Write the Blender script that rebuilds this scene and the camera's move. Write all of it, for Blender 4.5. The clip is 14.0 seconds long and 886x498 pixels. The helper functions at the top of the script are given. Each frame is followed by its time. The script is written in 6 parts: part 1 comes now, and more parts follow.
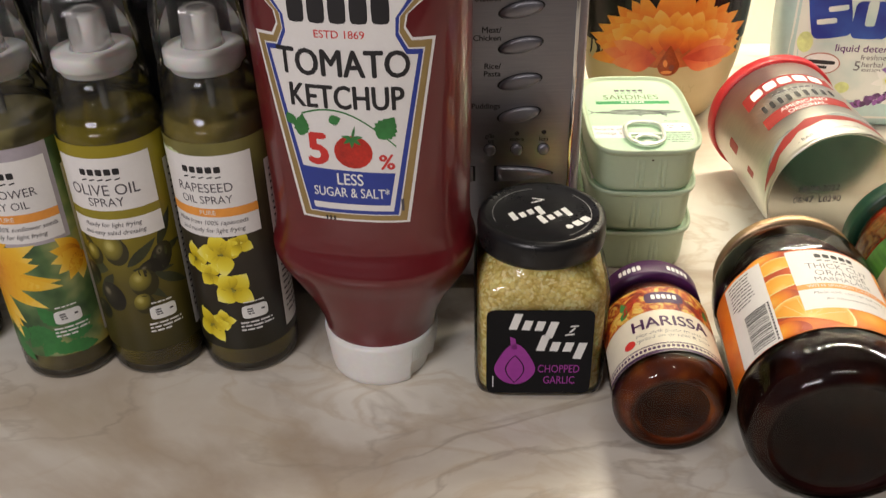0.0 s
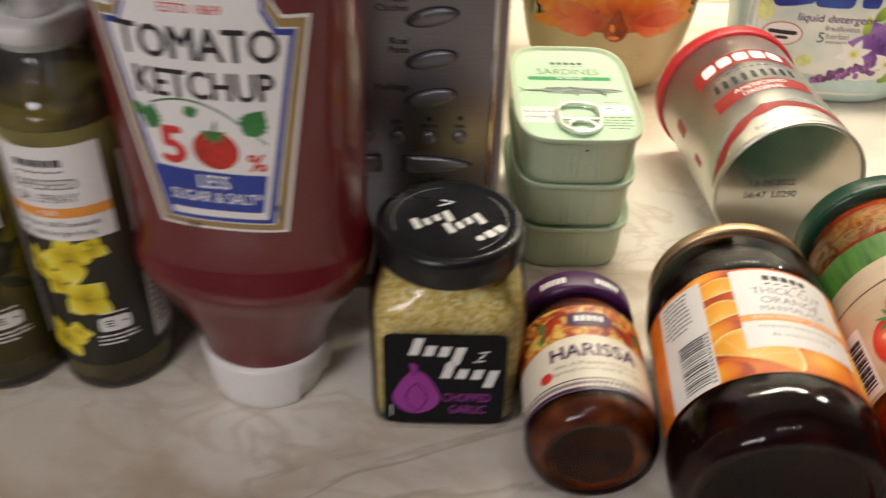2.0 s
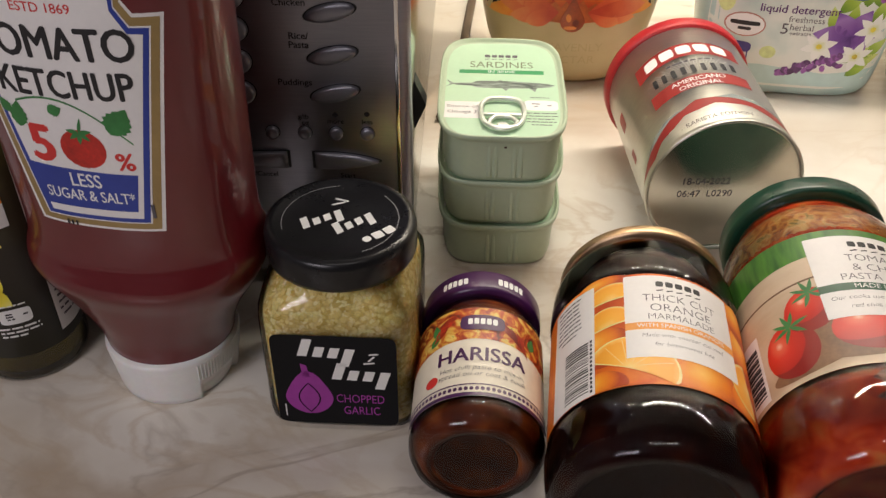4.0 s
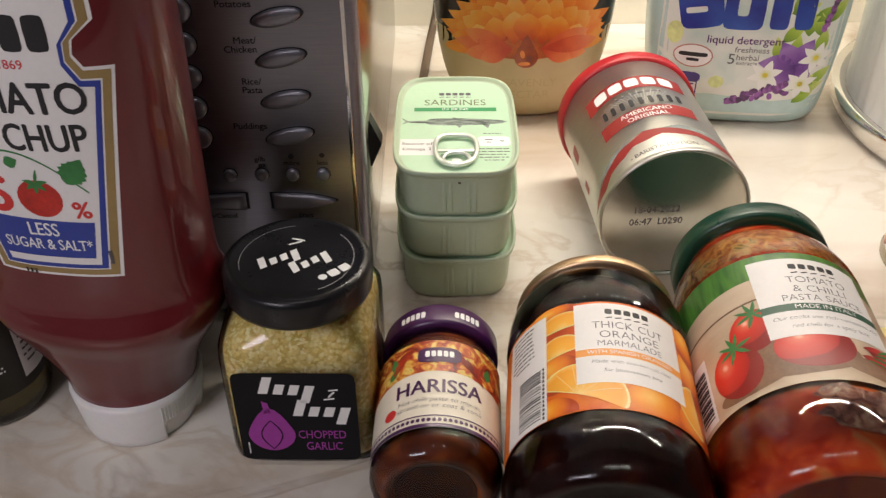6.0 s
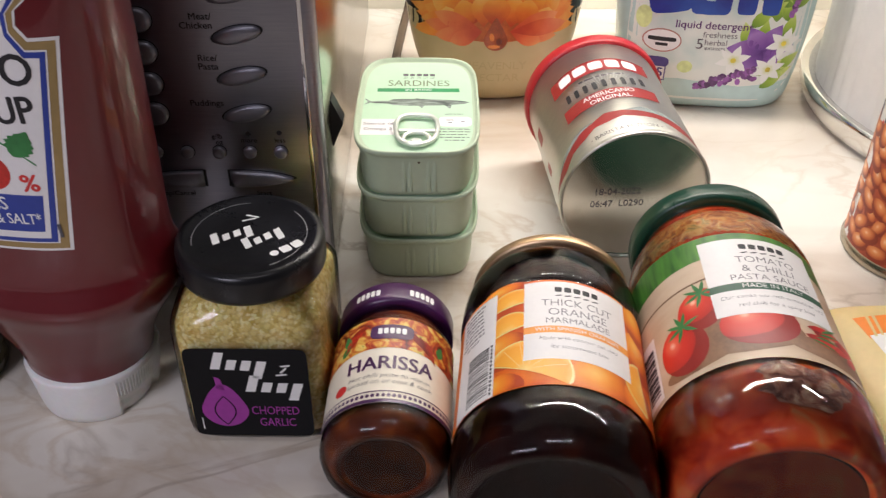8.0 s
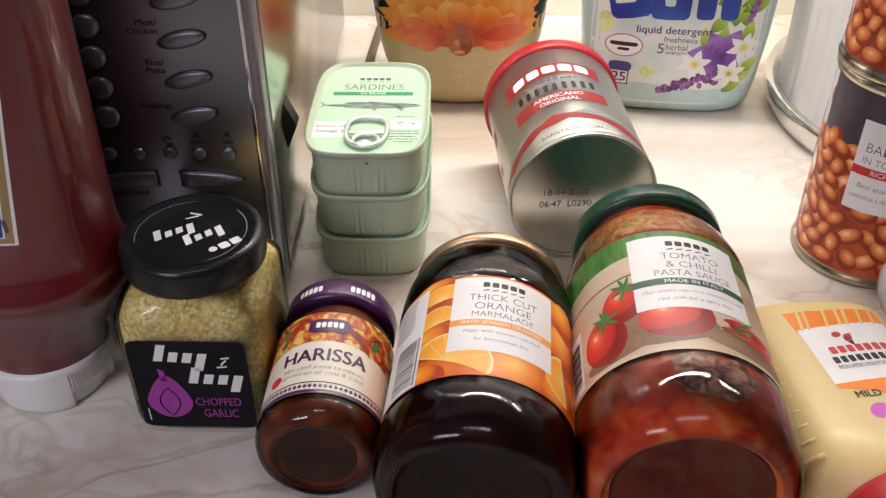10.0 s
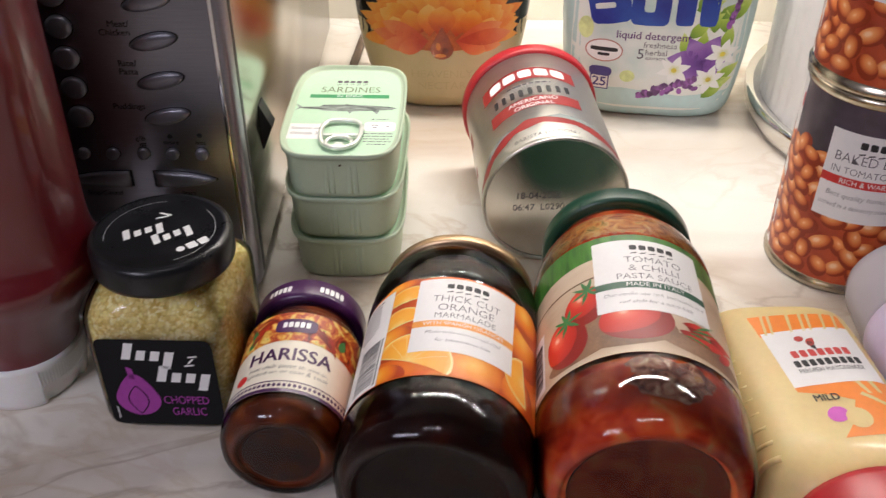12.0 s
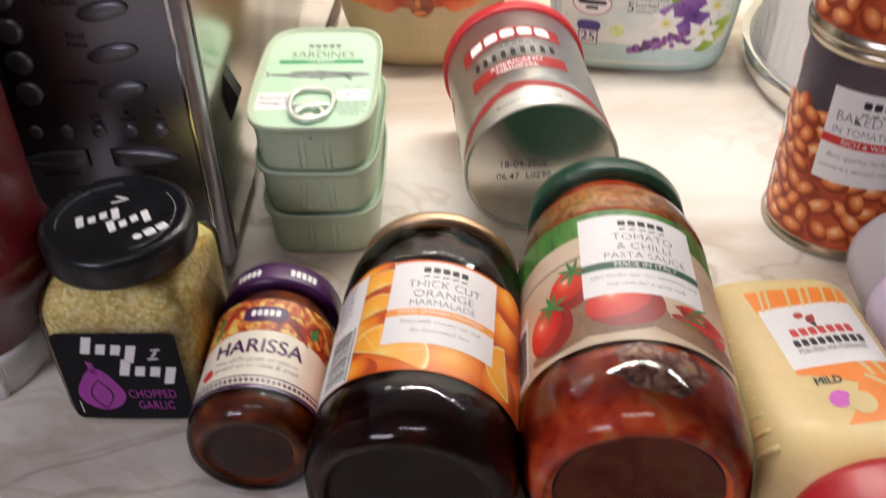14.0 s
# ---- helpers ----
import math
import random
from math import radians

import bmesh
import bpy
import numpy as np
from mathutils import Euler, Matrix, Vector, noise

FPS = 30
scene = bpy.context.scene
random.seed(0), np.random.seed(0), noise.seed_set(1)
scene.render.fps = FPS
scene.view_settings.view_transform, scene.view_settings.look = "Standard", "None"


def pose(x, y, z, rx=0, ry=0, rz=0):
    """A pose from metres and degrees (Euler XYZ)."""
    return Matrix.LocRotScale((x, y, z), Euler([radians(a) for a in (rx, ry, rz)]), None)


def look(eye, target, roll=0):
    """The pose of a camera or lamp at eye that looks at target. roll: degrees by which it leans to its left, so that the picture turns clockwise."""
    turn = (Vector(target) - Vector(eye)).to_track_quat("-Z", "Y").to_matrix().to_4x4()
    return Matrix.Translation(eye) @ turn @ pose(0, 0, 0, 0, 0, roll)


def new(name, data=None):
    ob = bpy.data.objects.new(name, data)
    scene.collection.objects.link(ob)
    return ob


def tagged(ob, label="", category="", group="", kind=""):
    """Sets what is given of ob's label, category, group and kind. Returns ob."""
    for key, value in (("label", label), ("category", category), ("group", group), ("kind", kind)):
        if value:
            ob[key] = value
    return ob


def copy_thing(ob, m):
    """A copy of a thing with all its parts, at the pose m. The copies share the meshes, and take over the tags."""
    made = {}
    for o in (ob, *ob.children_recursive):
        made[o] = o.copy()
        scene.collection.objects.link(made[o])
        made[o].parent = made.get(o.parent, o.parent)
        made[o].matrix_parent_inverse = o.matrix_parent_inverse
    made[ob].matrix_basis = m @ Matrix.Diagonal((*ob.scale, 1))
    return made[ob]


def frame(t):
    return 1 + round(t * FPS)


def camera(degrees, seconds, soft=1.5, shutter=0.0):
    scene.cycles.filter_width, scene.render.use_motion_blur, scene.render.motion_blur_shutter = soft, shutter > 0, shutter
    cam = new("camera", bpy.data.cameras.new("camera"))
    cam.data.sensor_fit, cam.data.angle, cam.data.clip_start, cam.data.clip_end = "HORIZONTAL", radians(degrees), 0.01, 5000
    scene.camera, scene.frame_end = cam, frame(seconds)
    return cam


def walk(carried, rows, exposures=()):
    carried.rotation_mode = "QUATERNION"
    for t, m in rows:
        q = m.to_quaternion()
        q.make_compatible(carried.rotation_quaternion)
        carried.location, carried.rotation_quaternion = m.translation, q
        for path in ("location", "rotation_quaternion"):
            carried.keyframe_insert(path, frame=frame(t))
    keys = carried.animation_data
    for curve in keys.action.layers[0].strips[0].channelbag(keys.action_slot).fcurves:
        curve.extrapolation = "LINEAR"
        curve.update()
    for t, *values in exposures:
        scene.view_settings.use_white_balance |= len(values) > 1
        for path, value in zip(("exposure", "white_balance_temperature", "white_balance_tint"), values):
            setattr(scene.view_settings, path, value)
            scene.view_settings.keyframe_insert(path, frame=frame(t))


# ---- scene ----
cam = camera(51.39, 14.0, soft=1.3, shutter=0.8)
PATH = [
    (0, (0.01334, 0.01213, 0.31093), (-0.03427, 1.69506, -0.76864), -1.46),
    (0.5, (0.01409, 0.01221, 0.31193), (-0.04225, 1.70583, -0.75037), -1.53),
    (1, (0.01545, 0.01233, 0.31192), (-0.04677, 1.70532, -0.75106), -1.49),
    (1.5, (0.01878, 0.02319, 0.3091), (-0.04937, 1.67698, -0.81355), -1.70),
    (2, (0.03995, 0.08338, 0.30103), (0.07837, 1.68815, -0.89197), 1.37),
    (2.5, (0.06802, 0.10647, 0.29318), (0.13129, 1.67259, -0.9491), 2.09),
    (3, (0.08713, 0.09592, 0.29532), (0.06833, 1.6707, -0.93745), 0.97),
    (3.2, (0.0924, 0.09713, 0.29764), (0.04004, 1.66373, -0.94453), 0.69),
    (5.3, (0.10209, 0.08753, 0.3112), (0.09737, 1.70543, -0.86454), -0.18),
    (5.5, (0.10343, 0.08821, 0.31207), (0.10853, 1.70984, -0.85851), -0.08),
    (6, (0.10841, 0.08696, 0.31118), (0.11222, 1.7077, -0.86065), -0.41),
    (6.5, (0.11393, 0.08854, 0.31049), (0.12328, 1.71052, -0.85959), -0.42),
    (7, (0.11593, 0.08937, 0.30785), (0.12973, 1.70825, -0.86647), -0.35),
    (7.5, (0.1204, 0.08607, 0.30986), (0.13543, 1.70358, -0.86633), -0.30),
    (8, (0.12397, 0.08267, 0.30839), (0.14753, 1.68934, -0.88243), 0.46),
    (8.5, (0.13954, 0.07832, 0.3116), (0.15039, 1.68355, -0.88135), 0.34),
    (8.7, (0.14504, 0.07108, 0.30887), (0.13849, 1.67743, -0.8826), 0.03),
    (10.8, (0.16338, 0.06791, 0.31418), (0.1516, 1.68675, -0.86023), -0.37),
    (11, (0.16604, 0.06564, 0.31307), (0.1459, 1.68412, -0.86172), -0.32),
    (11.5, (0.16789, 0.06173, 0.31187), (0.13542, 1.67611, -0.86826), -0.16),
    (12, (0.17265, 0.06608, 0.31452), (0.16182, 1.68607, -0.85831), 0.28),
    (12.5, (0.17526, 0.07508, 0.31266), (0.18606, 1.69662, -0.85802), 0.31),
    (13, (0.1782, 0.08129, 0.3099), (0.18753, 1.68868, -0.88015), -0.25),
    (13.5, (0.17648, 0.08382, 0.31388), (0.16722, 1.693, -0.87375), -0.46),
    (14, (0.18141, 0.09369, 0.30995), (0.17437, 1.64625, -0.95082), -0.89),
]
EXPOSURES = [(0, 0.21, 6980, 11), (1.5, 0.24, 6980, 11), (2.0, 0.02, 6950, 12), (2.5, -0.44, 6850, 13), (3.0, -0.22, 6800, 14), (5.3, -0.28, 6650, 16), (6.0, -0.20, 6600, 16), (6.5, -0.13, 6250, 16), (8.0, -0.04, 6130, 18), (14, -0.05, 6130, 19)]
walk(cam, [(t, look(eye, target, roll)) for t, eye, target, roll in PATH], EXPOSURES)

# ---- world and lights ----
world = bpy.data.worlds.new("world")
scene.world = world
world.use_nodes = True
world.node_tree.nodes["Background"].inputs[0].default_value = (1.0, 0.95, 0.88, 1)
world.node_tree.nodes["Background"].inputs[1].default_value = 0.05


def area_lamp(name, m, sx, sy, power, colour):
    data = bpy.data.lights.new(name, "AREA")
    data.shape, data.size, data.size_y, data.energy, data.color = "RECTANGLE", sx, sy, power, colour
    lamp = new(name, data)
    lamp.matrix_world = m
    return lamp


area_lamp("under_cabinet_lamp", look((0.26, 0.70, 0.505), (0.26, 0.81, 0.0)), 0.42, 0.025, 3.75, (1.0, 0.945, 0.80))
area_lamp("under_cabinet_lamp", look((0.66, 0.70, 0.505), (0.66, 0.81, 0.0)), 0.22, 0.025, 2.1, (1.0, 0.945, 0.80))
area_lamp("ceiling_lamp", look((0.15, -0.15, 1.42), (0.15, 0.40, 0.0)), 0.70, 0.06, 2.2, (1.0, 0.97, 0.93))
# Added fill lamp, unseen, brightening the fronts of things from the left.
area_lamp("fill_lamp", look((-0.68, -0.90, 0.98), (-0.15, 0.42, 0.10)), 0.60, 0.45, 11.2, (0.955, 0.93, 1.0))


# ---- materials ----
def mat(name, colour, rough=0.5, metal=0.0, var=0.12, scale=40.0, bump=0.0, bump_scale=300.0, coat=0.0, spread=0.0, spec=0.5, sub=0.0):
    """A surface with a coarse and a fine variation of colour, a variation of gloss and a fine relief. spread: variation from piece to piece."""
    m = bpy.data.materials.new(name)
    m.use_nodes = True
    nodes, links = m.node_tree.nodes, m.node_tree.links
    b = nodes["Principled BSDF"]
    b.inputs["Metallic"].default_value = metal
    b.inputs["Specular IOR Level"].default_value = spec
    b.inputs["Coat Weight"].default_value = coat
    b.inputs["Coat Roughness"].default_value = 0.04
    if sub:
        b.inputs["Subsurface Weight"].default_value = sub
        b.inputs["Subsurface Scale"].default_value = 0.004
    at = nodes.new("ShaderNodeTexCoord")
    total = None
    for k, weight in ((scale, 0.65), (scale * 9, 0.35)):
        n = nodes.new("ShaderNodeTexNoise")
        n.inputs["Scale"].default_value = k
        n.inputs["Detail"].default_value = 4
        links.new(at.outputs["Object"], n.inputs["Vector"])
        w = nodes.new("ShaderNodeMath")
        w.operation = "MULTIPLY"
        w.inputs[1].default_value = weight
        links.new(n.outputs[0], w.inputs[0])
        if total is None:
            total = w
        else:
            s = nodes.new("ShaderNodeMath")
            links.new(total.outputs[0], s.inputs[0])
            links.new(w.outputs[0], s.inputs[1])
            total = s
    if spread:
        g = nodes.new("ShaderNodeNewGeometry")
        w = nodes.new("ShaderNodeMath")
        w.operation = "MULTIPLY_ADD"
        w.inputs[1].default_value = spread
        w.inputs[2].default_value = -spread / 2
        links.new(g.outputs["Random Per Island"], w.inputs[0])
        s = nodes.new("ShaderNodeMath")
        links.new(total.outputs[0], s.inputs[0])
        links.new(w.outputs[0], s.inputs[1])
        total = s
    ramp = nodes.new("ShaderNodeValToRGB")
    lo, hi = (tuple(min(1.0, max(0.0, c * (1 + k))) for c in colour) + (1,) for k in (-2.2 * var, 2.2 * var))
    ramp.color_ramp.elements[0].position, ramp.color_ramp.elements[0].color = 0.2, lo
    ramp.color_ramp.elements[1].position, ramp.color_ramp.elements[1].color = 0.8, hi
    links.new(total.outputs[0], ramp.inputs[0])
    links.new(ramp.outputs[0], b.inputs["Base Color"])
    r = nodes.new("ShaderNodeMapRange")
    r.inputs["To Min"].default_value, r.inputs["To Max"].default_value = max(0.02, rough * 0.8), min(1, rough * 1.25)
    links.new(total.outputs[0], r.inputs["Value"])
    links.new(r.outputs[0], b.inputs["Roughness"])
    if bump:
        n = nodes.new("ShaderNodeTexNoise")
        n.inputs["Scale"].default_value = bump_scale
        n.inputs["Detail"].default_value = 3
        links.new(at.outputs["Object"], n.inputs["Vector"])
        k = nodes.new("ShaderNodeBump")
        k.inputs["Strength"].default_value = bump
        k.inputs["Distance"].default_value = 0.001
        links.new(n.outputs[0], k.inputs["Height"])
        links.new(k.outputs[0], b.inputs["Normal"])
    return m


def clear(name, tint, gloss=0.05, ior=1.45, body=None, share=0.0):
    """Clear glass or plastic: tinted and see-through, with a gloss that grows towards grazing views; body and share: a cloudy colour in it."""
    m = bpy.data.materials.new(name)
    m.use_nodes = True
    nodes, links = m.node_tree.nodes, m.node_tree.links
    nodes.remove(nodes["Principled BSDF"])
    see = nodes.new("ShaderNodeBsdfTransparent")
    see.inputs[0].default_value = (*tint, 1)
    base = see
    if body:
        cloud, mix = nodes.new("ShaderNodeBsdfDiffuse"), nodes.new("ShaderNodeMixShader")
        cloud.inputs[0].default_value = (*body, 1)
        mix.inputs[0].default_value = share
        links.new(see.outputs[0], mix.inputs[1])
        links.new(cloud.outputs[0], mix.inputs[2])
        base = mix
    shine, mix, fres = nodes.new("ShaderNodeBsdfGlossy"), nodes.new("ShaderNodeMixShader"), nodes.new("ShaderNodeFresnel")
    shine.inputs["Roughness"].default_value = gloss
    fres.inputs["IOR"].default_value = ior
    at, n, k = nodes.new("ShaderNodeTexCoord"), nodes.new("ShaderNodeTexNoise"), nodes.new("ShaderNodeBump")
    n.inputs["Scale"].default_value = 60
    k.inputs["Strength"].default_value, k.inputs["Distance"].default_value = 0.06, 0.002
    links.new(at.outputs["Object"], n.inputs["Vector"])
    links.new(n.outputs[0], k.inputs["Height"])
    links.new(k.outputs[0], shine.inputs["Normal"])
    links.new(fres.outputs[0], mix.inputs[0])
    links.new(base.outputs[0], mix.inputs[1])
    links.new(shine.outputs[0], mix.inputs[2])
    links.new(mix.outputs[0], nodes["Material Output"].inputs["Surface"])
    return m


def ramp_mat(name, stops, scale, rough, kind="NOISE", detail=6.0, distortion=0.0, bump=0.0, coat=0.0, stretch=(1, 1, 1), metal=0.0, sub=0.0, spec=0.5):
    """A surface whose colours follow a noise or a cell pattern."""
    m = bpy.data.materials.new(name)
    m.use_nodes = True
    nodes, links = m.node_tree.nodes, m.node_tree.links
    b = nodes["Principled BSDF"]
    b.inputs["Roughness"].default_value, b.inputs["Coat Weight"].default_value, b.inputs["Metallic"].default_value = rough, coat, metal
    b.inputs["Coat Roughness"].default_value = 0.05
    b.inputs["Specular IOR Level"].default_value = spec
    if sub:
        b.inputs["Subsurface Weight"].default_value, b.inputs["Subsurface Scale"].default_value = sub, 0.004
    at, mp = nodes.new("ShaderNodeTexCoord"), nodes.new("ShaderNodeMapping")
    mp.inputs["Scale"].default_value = stretch
    links.new(at.outputs["Object"], mp.inputs["Vector"])
    if kind == "NOISE":
        n = nodes.new("ShaderNodeTexNoise")
        n.inputs["Detail"].default_value, n.inputs["Distortion"].default_value = detail, distortion
    else:
        n = nodes.new("ShaderNodeTexVoronoi")
        n.inputs["Randomness"].default_value = 1.0
    n.inputs["Scale"].default_value = scale
    links.new(mp.outputs[0], n.inputs["Vector"])
    ramp = nodes.new("ShaderNodeValToRGB")
    e = ramp.color_ramp.elements
    while len(e) < len(stops):
        e.new(0.5)
    for one, (pos, colour) in zip(e, stops):
        one.position, one.color = pos, (*colour, 1)
    links.new(n.outputs[0], ramp.inputs[0])
    links.new(ramp.outputs[0], b.inputs["Base Color"])
    if bump:
        k = nodes.new("ShaderNodeBump")
        k.inputs["Strength"].default_value, k.inputs["Distance"].default_value = bump, 0.002
        links.new(n.outputs[0], k.inputs["Height"])
        links.new(k.outputs[0], b.inputs["Normal"])
    return m


def shaded_print(name, stops, axis="x", centre=None, wobble=0.12, grain=90.0, spread=0.0, rough=0.38, coat=0.0, spec=0.4):
    """Print whose colours run along each printed shape, or outwards from a point of it, with a grain and a difference from shape to shape."""
    m = bpy.data.materials.new(name)
    m.use_nodes = True
    nodes, links = m.node_tree.nodes, m.node_tree.links
    b = nodes["Principled BSDF"]
    b.inputs["Roughness"].default_value, b.inputs["Coat Weight"].default_value, b.inputs["Specular IOR Level"].default_value = rough, coat, spec
    uv = nodes.new("ShaderNodeUVMap")
    uv.uv_map = "print"
    if centre:
        d = nodes.new("ShaderNodeVectorMath")
        d.operation = "DISTANCE"
        d.inputs[1].default_value = (*centre, 0)
        links.new(uv.outputs[0], d.inputs[0])
        value = d.outputs["Value"]
    else:
        d = nodes.new("ShaderNodeSeparateXYZ")
        links.new(uv.outputs[0], d.inputs[0])
        value = d.outputs["X" if axis == "x" else "Y"]
    at, n, g = nodes.new("ShaderNodeTexCoord"), nodes.new("ShaderNodeTexNoise"), nodes.new("ShaderNodeNewGeometry")
    n.inputs["Scale"].default_value, n.inputs["Detail"].default_value = grain, 5
    links.new(at.outputs["Object"], n.inputs["Vector"])
    for source, weight in ((n.outputs[0], wobble * 2), (g.outputs["Random Per Island"], spread)):
        if weight:
            k, add = nodes.new("ShaderNodeMath"), nodes.new("ShaderNodeMath")
            k.operation = "MULTIPLY_ADD"
            k.inputs[1].default_value, k.inputs[2].default_value = weight, -weight / 2
            links.new(source, k.inputs[0])
            links.new(value, add.inputs[0])
            links.new(k.outputs[0], add.inputs[1])
            value = add.outputs[0]
    ramp = nodes.new("ShaderNodeValToRGB")
    e = ramp.color_ramp.elements
    while len(e) < len(stops):
        e.new(0.5)
    for one, (pos, colour) in zip(e, stops):
        one.position, one.color = pos, (*colour, 1)
    links.new(value, ramp.inputs[0])
    links.new(ramp.outputs[0], b.inputs["Base Color"])
    return m


def oil_mat(name, tint, body, share):
    """Oil in a clear bottle: it bends what lies behind, tinted, with some cloudiness."""
    m = bpy.data.materials.new(name)
    m.use_nodes = True
    nodes, links = m.node_tree.nodes, m.node_tree.links
    nodes.remove(nodes["Principled BSDF"])
    bend, cloud, mix, shine, mix2, fres = (nodes.new(t) for t in ("ShaderNodeBsdfRefraction", "ShaderNodeBsdfDiffuse", "ShaderNodeMixShader", "ShaderNodeBsdfGlossy", "ShaderNodeMixShader", "ShaderNodeFresnel"))
    bend.inputs["Color"].default_value, bend.inputs["IOR"].default_value, bend.inputs["Roughness"].default_value = (*tint, 1), 1.30, 0.03
    cloud.inputs[0].default_value, mix.inputs[0].default_value = (*body, 1), share
    shine.inputs["Roughness"].default_value, fres.inputs["IOR"].default_value = 0.06, 1.35
    links.new(bend.outputs[0], mix.inputs[1])
    links.new(cloud.outputs[0], mix.inputs[2])
    links.new(fres.outputs[0], mix2.inputs[0])
    links.new(mix.outputs[0], mix2.inputs[1])
    links.new(shine.outputs[0], mix2.inputs[2])
    links.new(mix2.outputs[0], nodes["Material Output"].inputs["Surface"])
    return m


def garlic_mat():
    """Packed small pieces: each its own tone, rounded, with darker oil between them."""
    m = bpy.data.materials.new("chopped_garlic")
    m.use_nodes = True
    nodes, links = m.node_tree.nodes, m.node_tree.links
    b = nodes["Principled BSDF"]
    b.inputs["Roughness"].default_value, b.inputs["Specular IOR Level"].default_value = 0.5, 0.25
    b.inputs["Subsurface Weight"].default_value, b.inputs["Subsurface Scale"].default_value = 0.30, 0.006
    at, warp, shift, cell = (nodes.new(t) for t in ("ShaderNodeTexCoord", "ShaderNodeTexNoise", "ShaderNodeVectorMath", "ShaderNodeTexVoronoi"))
    warp.inputs["Scale"].default_value = 260
    shift.operation = "MULTIPLY_ADD"
    shift.inputs[1].default_value = (0.0034, 0.0034, 0.0034)
    links.new(at.outputs["Object"], warp.inputs["Vector"])
    links.new(warp.outputs["Color"], shift.inputs[0])
    links.new(at.outputs["Object"], shift.inputs[2])
    cell.inputs["Scale"].default_value = 600
    links.new(shift.outputs[0], cell.inputs["Vector"])
    one, tone, gap, mix, patch, fade = (nodes.new(t) for t in ("ShaderNodeSeparateColor", "ShaderNodeValToRGB", "ShaderNodeMapRange", "ShaderNodeMix", "ShaderNodeTexNoise", "ShaderNodeMapRange"))
    links.new(cell.outputs["Color"], one.inputs[0])
    e = tone.color_ramp.elements
    e.new(0.35), e.new(0.7)
    for k, (pos, colour) in zip(e, ((0.0, (0.60, 0.42, 0.10)), (0.30, (0.78, 0.61, 0.22)), (0.65, (0.86, 0.72, 0.30)), (1.0, (0.92, 0.82, 0.46)))):
        k.position, k.color = pos, (*colour, 1)
    links.new(one.outputs[0], tone.inputs[0])
    gap.inputs["From Min"].default_value, gap.inputs["From Max"].default_value, gap.inputs["To Max"].default_value = 0.50, 0.85, 0.50
    links.new(cell.outputs["Distance"], gap.inputs["Value"])
    mix.data_type = "RGBA"
    links.new(gap.outputs[0], mix.inputs[0])
    links.new(tone.outputs[0], mix.inputs[6])
    mix.inputs[7].default_value = (0.48, 0.32, 0.07, 1)
    patch.inputs["Scale"].default_value = 70
    links.new(at.outputs["Object"], patch.inputs["Vector"])
    fade.inputs["From Min"].default_value, fade.inputs["From Max"].default_value, fade.inputs["To Min"].default_value, fade.inputs["To Max"].default_value = 0.35, 0.6, 0.88, 1.0
    links.new(patch.outputs[0], fade.inputs["Value"])
    scale = nodes.new("ShaderNodeVectorMath")
    scale.operation = "SCALE"
    links.new(mix.outputs[2], scale.inputs[0])
    links.new(fade.outputs[0], scale.inputs["Scale"])
    links.new(scale.outputs[0], b.inputs["Base Color"])
    k = nodes.new("ShaderNodeBump")
    k.invert = True
    k.inputs["Strength"].default_value, k.inputs["Distance"].default_value = 0.4, 0.0005
    links.new(cell.outputs["Distance"], k.inputs["Height"])
    links.new(k.outputs[0], b.inputs["Normal"])
    return m


